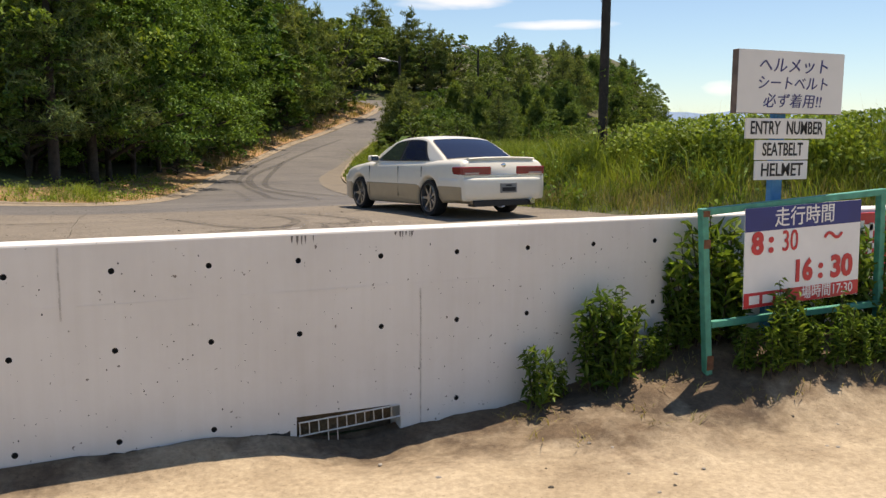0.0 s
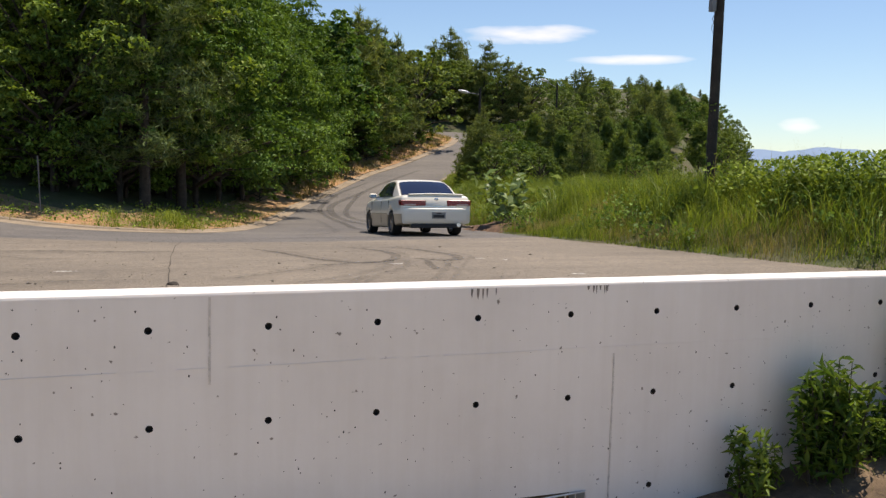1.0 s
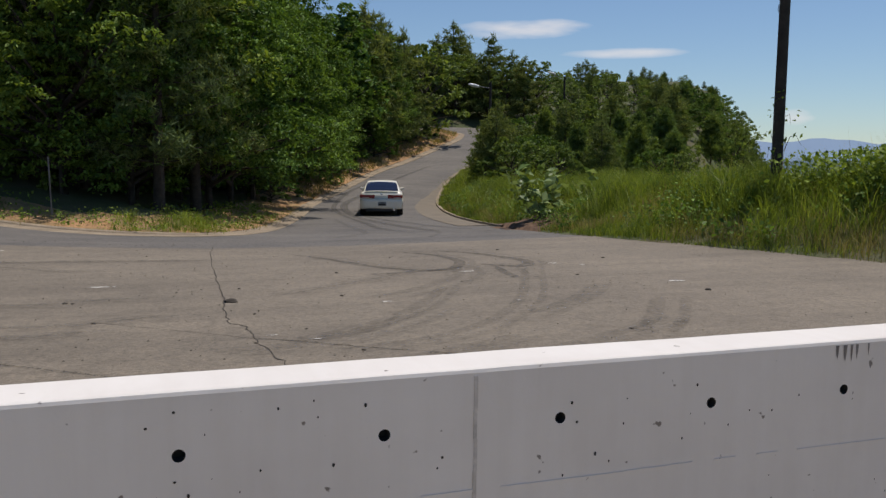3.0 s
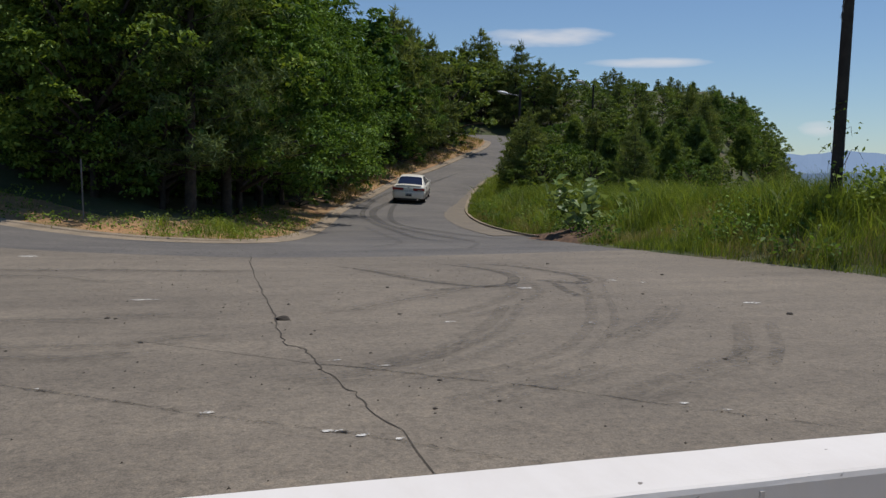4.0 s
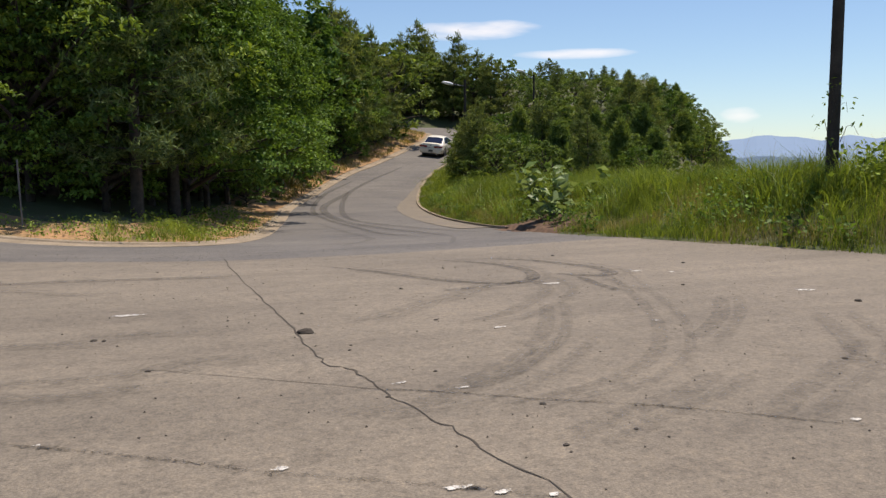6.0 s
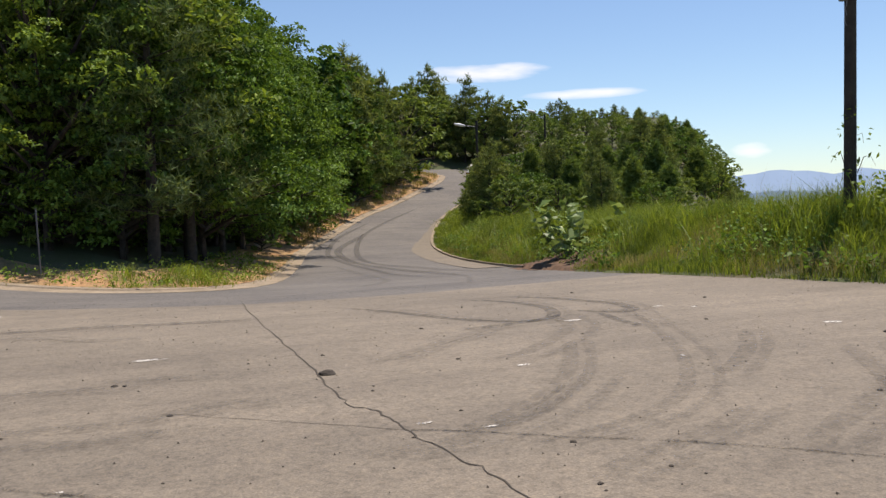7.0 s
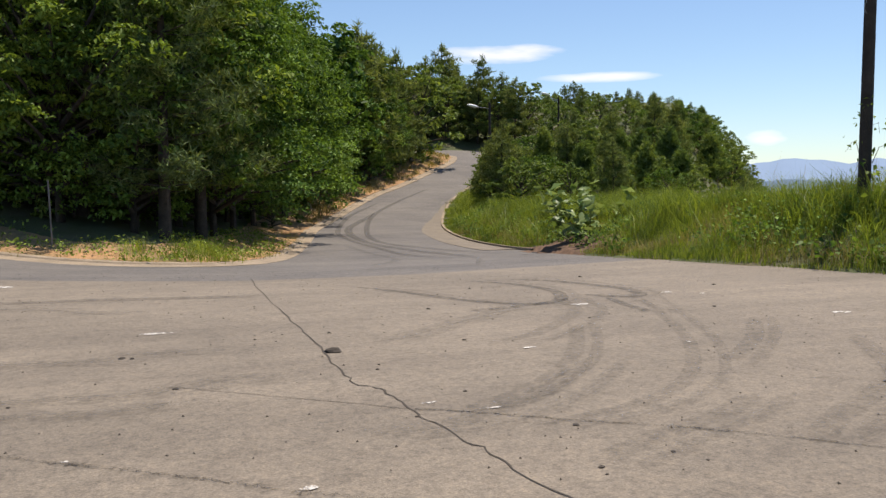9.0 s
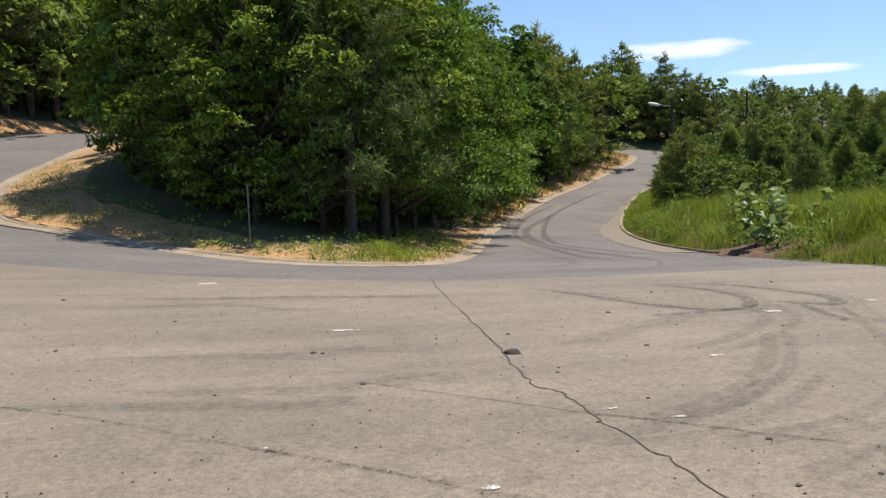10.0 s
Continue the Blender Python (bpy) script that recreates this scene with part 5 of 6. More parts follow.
def lettering(text, parent, m, size, mat, wide=1.0, bold=0.0, name="lettering", shear=0.0):
    """Raised letters, as a mesh, in the plane x-z of their parent, middle at m."""
    cu = bpy.data.curves.new(name, "FONT")
    cu.body, cu.size, cu.align_x, cu.align_y = text, size, "CENTER", "CENTER"
    cu.extrude, cu.offset, cu.shear = 0.0012, bold, shear
    cu.resolution_u = 3
    tmp = bpy.data.objects.new(name, cu)
    scene.collection.objects.link(tmp)
    bpy.context.view_layer.update()
    me = bpy.data.meshes.new_from_object(tmp.evaluated_get(bpy.context.evaluated_depsgraph_get()))
    bpy.data.objects.remove(tmp)
    me.transform(Matrix.Rotation(radians(90), 4, "X") @ Matrix.Diagonal((wide, 1, 1, 1)))
    me.materials.clear()
    me.materials.append(mat)
    ob = new(name, me)
    ob.parent = parent
    ob.location = m
    return ob


SY = 4.47
sign = tagged(new("helmet_sign"), "white notice boards with dark lettering on a blue post", "sign")
bm = bmesh.new()
box(bm, 4.60, 4.70, SY + 0.03, SY + 0.09, -0.3, 1.95, 0.008)
part("post", bm, BLUE, sign, "blue painted post")
bm = bmesh.new()
box(bm, 4.185, 5.16, SY - 0.03, SY + 0.03, 1.722, 2.15, 0.004)
b0 = part("board", bm, SIGNEDGE, sign, "thick board with weathered edges")
bm = bmesh.new()
box(bm, 4.187, 5.158, SY - 0.034, SY - 0.030, 1.725, 2.147)
part("face", bm, SIGNWHITE, b0, "white painted face")
for s, z, sz, w in (("ヘルメット", 2.045, 0.115, 1.06), ("シートベルト", 1.925, 0.105, 0.98), ("必ず着用!!", 1.803, 0.105, 1.06)):
    lettering(s, b0, (4.685, SY - 0.036, z), sz, INKNAVY, w * 1.08, 0.0, shear=0.12)
for s, x0, x1, z0, z1, w in (("ENTRY  NUMBER", 4.29, 5.03, 1.55, 1.69, 0.74), ("SEATBELT", 4.385, 4.875, 1.402, 1.54, 0.72), ("HELMET", 4.39, 4.875, 1.262, 1.395, 0.92)):
    bm = bmesh.new()
    box(bm, x0, x1, SY - 0.022, SY - 0.004, z0, z1, 0.002)
    p = part("plate", bm, SIGNWHITE, sign, "small white plate with black capitals")
    words = s.split()
    for k, word in enumerate(words):
        lettering(word, p, ((x0 + x1) / 2 + (0 if len(words) == 1 else (-0.20, 0.165)[k]), SY - 0.024, (z0 + z1) / 2), 0.128, INKBLACK, w * 0.93, 0.002)

frame_ob = tagged(new("banner_frame"), "worn green steel frame holding a vinyl banner with opening hours", "sign frame")
FY = 4.30
fx0, fx1 = 3.83, 5.47


def beam(name, p, q, w, mat, parent, label=""):
    bm = bmesh.new()
    p, q = Vector(p), Vector(q)
    d = q - p
    m = Matrix.Translation((p + q) / 2) @ d.to_track_quat("Z", "Y").to_matrix().to_4x4() @ Matrix.Diagonal((w, w, d.length, 1))
    v = bmesh.ops.create_cube(bm, size=1, matrix=m)["verts"]
    bmesh.ops.bevel(bm, geom=list({k for a in v for k in a.link_edges}), offset=0.004, segments=1, affect="EDGES")
    return part(name, bm, mat, parent, label)


beam("upright", (3.93, FY, -0.2), (3.82, FY, 1.075), 0.052, GREEN, frame_ob, "green upright with rusty patches")
beam("upright", (5.53, FY, -0.2), (5.455, FY, 1.165), 0.052, GREEN, frame_ob, "green upright with rusty patches")
beam("top_rail", (3.79, FY, 1.07), (5.49, FY, 1.168), 0.046, GREEN, frame_ob)
beam("lower_rail", (3.92, FY, 0.31), (5.49, FY, 0.335), 0.046, GREEN, frame_ob)
for x, z, h in ((3.845, 0.86, 0.03), (3.83, 1.06, 0.02), (3.915, 0.05, 0.05)):
    bm = bmesh.new()
    box(bm, x - 0.0265, x + 0.0275, FY - 0.0285, FY + 0.028, z - h, z + h)
    part("rust_patch", bm, RUST, frame_ob, "rust breaking through the green paint")
ban = part("banner", (lambda bm: (box(bm, 4.155, 5.225, FY - 0.040, FY - 0.034, 0.40, 1.085), bm)[1])(bmesh.new()), BANNER, frame_ob, "white vinyl banner with blue and red bands")
ban.matrix_basis = Matrix.Translation((4.155, FY, 0.74)) @ Matrix.Rotation(radians(-1.9), 4, "Y") @ Matrix.Translation((-4.155, -FY, -0.74))


def band(x0, x1, z0, z1, mat, name):
    bm = bmesh.new()
    box(bm, x0, x1, FY - 0.0425, FY - 0.0402, z0, z1)
    part(name, bm, mat, ban)


band(4.156, 5.224, 0.925, 1.084, NAVY, "blue_band")
band(4.156, 5.224, 0.402, 0.505, RED, "red_band")
LY = FY - 0.0445
lettering("走行時間", ban, (4.69, LY, 1.0), 0.14, BANNER, 1.0, 0.0008)
lettering("8", ban, (4.265, LY, 0.835), 0.205, RED, 1.0, 0.009)
lettering(":", ban, (4.385, LY, 0.84), 0.205, RED, 1.1, 0.008)
lettering("30", ban, (4.555, LY, 0.835), 0.205, RED, 0.75, 0.001)
lettering("～", ban, (4.96, LY, 0.835), 0.19, RED, 1.0, 0.003)
lettering("16", ban, (4.68, LY, 0.615), 0.205, RED, 0.9, 0.009)
lettering(":", ban, (4.85, LY, 0.62), 0.205, RED, 1.1, 0.008)
lettering("30", ban, (5.05, LY, 0.615), 0.215, RED, 1.0, 0.009)
lettering("場時間17:30", ban, (4.92, LY, 0.455), 0.10, BANNER, 0.95, 0.0006)
for k in range(3):
    bm = bmesh.new()
    box(bm, 4.2 + 0.12 * k, 4.29 + 0.12 * k, FY - 0.046, FY - 0.0435, 0.425, 0.485)
    part("lettering_bar", bm, BANNER, ban)
# red board behind the frame, close to the wall
rb = tagged(new("red_board"), "red and white board leaning on the wall behind plants", "sign")
bm = bmesh.new()
box(bm, 5.52, 6.5, 4.60, 4.62, 0.35, 0.98, 0.003)
part("board", bm, RED, rb, "red board")
for x0, x1, z0, z1 in ((5.62, 5.66, 0.62, 0.92), (5.66, 5.80, 0.84, 0.89), (5.62, 5.84, 0.70, 0.74), (5.72, 5.76, 0.55, 0.9), (5.56, 6.4, 0.40, 0.50)):
    bm = bmesh.new()
    box(bm, x0, x1, 4.594, 4.599, z0, z1)
    part("lettering_bar", bm, BANNER, rb, "white painted bar")


# ---- plants along the wall ----
def weed(seed, height, stems, mat, leaf=0.085, spread=0.065, dense=26, slim=0.27):
    r = np.random.default_rng(seed)
    paths, cen, nor = [], [], []
    for s in range(stems):
        a = r.uniform(0, math.tau)
        b = np.array([math.cos(a), math.sin(a), 0]) * spread * r.uniform(0.1, 0.8)
        h = height * r.uniform(0.6, 1.0)
        tip = b + np.array([math.cos(a), math.sin(a), 0]) * spread * r.uniform(0.2, 1.4) + [0, 0, h]
        mid = (b + tip) / 2 + r.normal(0, 0.02, 3)
        paths.append(([tuple(b - [0, 0, 0.05]), tuple(mid), tuple(tip)], 0.006, 0.0025))
        for k in range(dense):
            u = 0.12 + 0.9 * k / dense
            p = (b * (1 - u) + tip * u) + (mid - (b + tip) / 2) * math.sin(math.pi * min(1, u))
            t = k * 2.4 + s
            o = np.array([math.cos(t), math.sin(t), 0.25])
            reach = leaf * (1.0 - 0.55 * u)
            for q in (0.45, 0.95):
                cen.append(p + o * reach * q + r.normal(0, 0.008, 3))
                nor.append(np.array([-0.25 * math.cos(t), -0.25 * math.sin(t), 0.9]))
    v, f = leaf_cards(np.array(cen), np.array(nor), leaf, r, droop=0.25, slim=slim)
    return limb_mesh("stem", paths, 5), fast_mesh("foliage", v, f, [mat])


WEEDS = [weed(s, h, n, m) for s, h, n, m in ((1, 0.66, 7, WEED), (2, 0.46, 4, LEAF_B), (3, 0.5, 9, WEED), (4, 0.7, 8, LEAF_B))]


def set_weed(k, x, y, s, turn, label, lift=0.0):
    ob = tagged(new("weed_plant"), label, "weed", "weeds along the wall")
    for n, me in zip(("stem", "foliage"), WEEDS[k]):
        o = new(n, me)
        o.parent = ob
    ob.matrix_basis = Matrix.LocRotScale((x, y, float(yard_z(np.array(x), np.array(y))) + 0.02 + lift), Euler((0, 0, turn)), (s, s, s))


WL = "bushy green weed growing at the foot of the wall"
set_weed(1, 2.72, 4.52, 0.92, 0.3, "small bright green weed at the foot of the wall")
set_weed(1, 2.88, 4.55, 0.6, 1.3, "small bright green weed at the foot of the wall")
for x, y, s, k in ((3.15, 4.45, 1.0, 0), (3.25, 4.5, 1.08, 0), (3.33, 4.45, 0.95, 3), (3.45, 4.6, 0.8, 2), (3.6, 4.5, 0.5, 2), (3.72, 4.55, 0.6, 2)):
    set_weed(k, x, y, s, x * 5, WL)
UL = "tall leafy mugwort under the banner frame"
for i, (x, y, s, k) in enumerate(((4.02, 4.58, 1.35, 0), (4.16, 4.58, 1.45, 3), (3.92, 4.6, 0.9, 2), (4.15, 4.2, 0.75, 2), (4.30, 4.1, 0.9, 0), (4.42, 4.15, 1.0, 3), (4.55, 4.1, 0.85, 0), (4.68, 4.12, 0.7, 2), (4.82, 4.05, 0.8, 0), (4.95, 4.1, 0.85, 3),
                                  (5.08, 4.05, 0.75, 0), (5.2, 4.1, 0.85, 2), (5.35, 4.1, 0.8, 0), (5.5, 4.15, 0.85, 3), (5.42, 4.5, 1.3, 0), (5.6, 4.4, 1.4, 3), (5.7, 4.1, 0.9, 0), (5.85, 4.2, 1.0, 2), (4.3, 4.5, 1.0, 2), (4.75, 4.5, 0.9, 0), (5.1, 4.5, 0.9, 0))):
    set_weed(k, x, y, s * (0.86 if y < 4.3 else 1.0), i * 1.7, UL)
# dry leaves and twigs on the soil
x, y = scatter(55, (2.4, 6.0), (3.9, 4.65), lambda x, y: y > 3.95 + 0 * x, 51, 0.05)
z = yard_z(x, y) + 0.05
tagged(blades("dead_straw", x, y, z, 0.06, 0.003, STRAW, 52, 2.0), "dry straw and twigs on the soil by the wall", "litter", kind="stuff")
# big-leaved sapling on the bank
sap = weed(9, 1.7, 11, PALELEAF, leaf=0.30, spread=0.75, dense=7, slim=0.72)
so = tagged(new("sapling"), "big-leaved pale green sapling leaning over the bank", "sapling")
for n, me in zip(("stem", "foliage"), sap):
    o = new(n, me)
    o.parent = so
so.matrix_basis = Matrix.LocRotScale((11.9, 28.0, float(ground_z(np.array([11.9]), np.array([28.0]))[0]) - 0.05), Euler((0, 0, 0.5)), (1.35, 1.35, 1.2))
# wiry vine on the utility pole
paths = []
r = random.Random(3)
for k in range(9):
    a, z = r.uniform(0, math.tau), r.uniform(1.2, 2.6)
    p = Vector((12.34 + 0.13 * math.cos(a), 18 + 0.13 * math.sin(a), z))
    q = p + Vector((r.uniform(-0.7, 0.7), r.uniform(-0.2, 0.2), r.uniform(-0.1, 0.6)))
    paths.append(([tuple(p), tuple((p + q) / 2 + Vector((0, 0, 0.15))), tuple(q), tuple(q + Vector((r.uniform(-0.2, 0.2), 0, -0.2)))], 0.008, 0.004))
vine = tagged(new("pole_vine"), "thin dry vine climbing the utility pole", "vine")
o = new("stem", limb_mesh("stem", paths, 4))
o.parent = vine
rr0 = np.random.default_rng(8)
cen = np.array([Vector(p[0][2]) for p in paths for _ in range(5)]) + rr0.normal(0, 0.12, (45, 3))
vv, ff = leaf_cards(cen, np.tile([0, -0.4, 0.7], (45, 1)), 0.11, rr0)
o = new("foliage", fast_mesh("foliage", vv, ff, [LEAF_B]))
o.parent = vine
# scrap of green plastic on the yard
bm = bmesh.new()
vs = [bm.verts.new(p) for p in ((4.16, 4.24, 0.012), (4.30, 4.20, 0.016), (4.33, 4.26, 0.024), (4.19, 4.30, 0.02))]
f = bm.faces.new(vs)
bmesh.ops.solidify(bm, geom=[f], thickness=0.008)
for v in bm.verts:
    v.co.z += float(yard_z(np.array(4.2), np.array(4.0)))
sc = part("plastic_scrap", bm, simple("green_plastic", (0.02, 0.30, 0.22), 0.3))
tagged(sc, "flat scrap of green plastic on the soil", "litter")

# ---- the car ----
CARPAINT = simple("pearl_white_paint", (0.82, 0.78, 0.67), 0.32, vary=0.02, coat=0.4)
CARLOW = simple("beige_lower_paint", (0.36, 0.30, 0.205), 0.3, vary=0.05, coat=0.5)
BLACKTRIM = simple("black_trim", (0.015, 0.015, 0.016), 0.55, vary=0.1)
TYRE = simple("tyre", (0.014, 0.014, 0.014), 0.85, vary=0.2)
RIMM = simple("alloy", (0.45, 0.44, 0.43), 0.28, 0.9, vary=0.1)
TAIL = simple("tail_lamp_red", (0.24, 0.008, 0.010), 0.2, vary=0.1, coat=0.3)
CLEARL = simple("lamp_clear", (0.48, 0.30, 0.27), 0.12, vary=0.05, coat=1.0)
PLATE = simple("plate_white", (0.22, 0.22, 0.21), 0.5)
CHROME = simple("chrome", (0.7, 0.7, 0.7), 0.15, 1.0, vary=0.05)


def glass_material(name, tint, through_part):
    m, n, l, b = material(name, 0.04)
    b.inputs["Base Color"].default_value = (*tint, 1)
    b.inputs["Specular IOR Level"].default_value = 0.38
    t = n.new("ShaderNodeBsdfTransparent")
    t.inputs["Color"].default_value = (0.55, 0.62, 0.58, 1)
    x = n.new("ShaderNodeMixShader")
    x.inputs[0].default_value = through_part
    l.new(b.outputs[0], x.inputs[1])
    l.new(t.outputs[0], x.inputs[2])
    l.new(x.outputs[0], n["Material Output"].inputs["Surface"])
    return m


TINTED = glass_material("tinted_glass", (0.012, 0.018, 0.045), 0.0)
GLASS = glass_material("side_glass", (0.03, 0.045, 0.036), 0.0)

XF, XR = 1.40, -1.33          # wheel centres along the car
WR = 0.315
car = tagged(new("sedan_car"), "white four-door sedan with red tail lamps and tinted rear window", "car")


def half_width(x):
    w = 0.875
    if x > 1.5:
        w -= 0.19 * ((x - 1.5) / 0.9) ** 2.2
    if x < -1.7:
        w -= 0.035 * ((-1.7 - x) / 0.65) ** 2
    return w


def deck(x):
    return float(np.interp(x, (-2.35, -2.31, -2.1, -1.6, -1.2, 0.8, 1.1, 1.8, 2.2, 2.38, 2.42), (0.91, 0.962, 0.975, 0.965, 0.95, 0.93, 0.93, 0.85, 0.77, 0.68, 0.60)))


def sill(x):
    z = float(np.interp(x, (-2.35, -1.8, -1.6, 1.7, 2.42), (0.30, 0.26, 0.19, 0.17, 0.20)))
    for c in (XF, XR):
        d = abs(x - c)
        if d < 0.352:
            z = max(z, WR + math.sqrt(0.352 ** 2 - d * d) * 0.99)
    return z


bm = bmesh.new()
stations = sorted({*np.linspace(-2.35, 2.42, 50).round(3).tolist(), *[round(c + 0.352 * k, 3) for c in (XF, XR) for k in (-1, -0.995, -0.97, -0.9, -0.75, -0.55, -0.3, 0, 0.3, 0.55, 0.75, 0.9, 0.97, 0.995, 1)]})
rings = []
for x in stations:
    w, t, s = half_width(x), deck(x), sill(x)
    sh = t - 0.075
    split = 0.53 if s < 0.46 else s + 0.05
    prof = [(0.0, min(s, 0.24) if s < 0.3 else 0.24), (0.62, min(s, 0.24)), (0.625, s), (w * 0.955, s), (w * 0.985, s + 0.035), (w * 0.998, split - 0.004), (w, split), (w * 0.996, max(split + 0.04, 0.66)),
            (w * 0.982, sh - 0.05), (w * 0.962, sh), (w * 0.93, sh + 0.045), (w * 0.86, t - 0.006), (w * 0.5, t + 0.012), (0.0, t + 0.018)]
    ring = [bm.verts.new((x, y, z)) for y, z in prof] + [bm.verts.new((x, -y, z)) for y, z in prof[-2:0:-1]]
    rings.append(ring)
for a, b in zip(rings, rings[1:]):
    n = len(a)
    for k in range(n):
        j = (k + 1) % n
        f = bm.faces.new((a[k], b[k], b[j], a[j]))
        c = f.calc_center_median()
        low = max(v.co.z for v in f.verts) < 0.528 and abs(c.y) > 0.6
        f.material_index = 1 if low else 0
for r0 in (rings[0], rings[-1]):
    bm.faces.new(r0)
bmesh.ops.recalc_face_normals(bm, faces=bm.faces)
for f in bm.faces:
    f.smooth = True
body = part("body", bm, CARPAINT, car, "pearl white body with beige lower sides")
body.data.materials.append(CARLOW)

# cabin: one rounded shell of roof and pillars, with the panes let into it
ROOFLINE = ((1.12, 0.90), (0.98, 0.965), (0.75, 1.09), (0.50, 1.22), (0.28, 1.315), (0.08, 1.365), (-0.20, 1.393), (-0.50, 1.398), (-0.75, 1.385), (-0.95, 1.352), (-1.20, 1.245), (-1.45, 1.115), (-1.66, 1.0), (-1.78, 0.95))
_rx, _rz = np.array(ROOFLINE[::-1]).T


def roof_z(x):
    return sum(float(np.interp(x + o, _rx, _rz)) for o in (-0.06, -0.03, 0, 0.03, 0.06)) / 5


def cabin_y(x, z):
    """Half width of the cabin at a height: leaning in towards the roof, drawn in at both ends."""
    return 0.812 - 0.07 * float(smooth(0.55, 1.12, x)) - 0.075 * float(smooth(1.1, 1.8, -x)) - 0.50 * max(0.0, z - 0.93) - 0.12 * max(0.0, z - 1.15) ** 2


def top_z(x, y):
    half = cabin_y(x, max(0.95, roof_z(x) - 0.06)) - 0.05
    return roof_z(x) - 0.028 * min(1.2, abs(y) / half) ** 2.4


def smooth_part(name, rows, mat, parent, thick=0.0, label=""):
    """A smooth sheet over a grid of points."""
    bm = bmesh.new()
    g = [[bm.verts.new(p) for p in row] for row in rows]
    faces = [bm.faces.new((a[k], a[k + 1], b[k + 1], b[k])) for a, b in zip(g, g[1:]) for k in range(len(a) - 1)]
    bmesh.ops.recalc_face_normals(bm, faces=bm.faces)
    if thick:
        bmesh.ops.solidify(bm, geom=faces, thickness=thick)
        bmesh.ops.recalc_face_normals(bm, faces=bm.faces)
    for f in bm.faces:
        f.smooth = True
    return part(name, bm, mat, parent, label)


rows = []
for x in np.linspace(1.12, -1.78, 59):
    zs = max(0.945, roof_z(x) - 0.065)
    half = [(cabin_y(x, z), z) for z in np.linspace(0.90, zs, 6)]
    yt = half[-1][0]
    half += [(yt - 0.012, zs + (roof_z(x) - zs) * 0.30), (yt - 0.034, zs + (roof_z(x) - zs) * 0.50)]
    half += [(yy, top_z(x, yy)) for yy in (yt - 0.07, yt * 0.7, yt * 0.35)]
    rows.append([(x, y, z) for y, z in half] + [(x, 0, top_z(x, 0))] + [(x, -y, z) for y, z in half[::-1]])
smooth_part("cabin_shell", rows, CARPAINT, car, label="white roof and pillars in one rounded shell")


def top_pane(name, x0, x1, inset, lift, mat, parent, label=""):
    out = []
    for u in np.linspace(0, 1, 13):
        x = x0 + (x1 - x0) * u
        half = cabin_y(x, max(0.95, roof_z(x) - 0.06)) - inset - 0.03 * (1 - min(1, u / 0.12)) ** 2
        out.append([(x, half * k, top_z(x, half * k) + lift) for k in np.linspace(-1, 1, 11)])
    return smooth_part(name, out, mat, parent, label=label)


top_pane("rear_window_seal", -0.985, -1.675, 0.055, 0.004, BLACKTRIM, car, "black seal round the rear window")
top_pane("rear_window", -1.0, -1.655, 0.075, 0.008, TINTED, car, "dark tinted rear window")
top_pane("windscreen", 0.20, 0.98, 0.07, 0.006, TINTED, car, "raked windscreen")


def side_pane(name, low0, low1, top0, top1, z0, drop, lift, mat, parent, s, label=""):
    out = []
    for v in np.linspace(0, 1, 9):
        row = []
        for u in np.linspace(0, 1, 13):
            x = (low0 + (low1 - low0) * u) * (1 - v) + (top0 + (top1 - top0) * u) * v
            zt = max(z0 + 0.004, roof_z(x) - drop)
            z = z0 + (zt - z0) * v
            row.append((x, s * (cabin_y(x, z) + lift), z))
        out.append(row)
    return smooth_part(name, out, mat, parent, label=label)


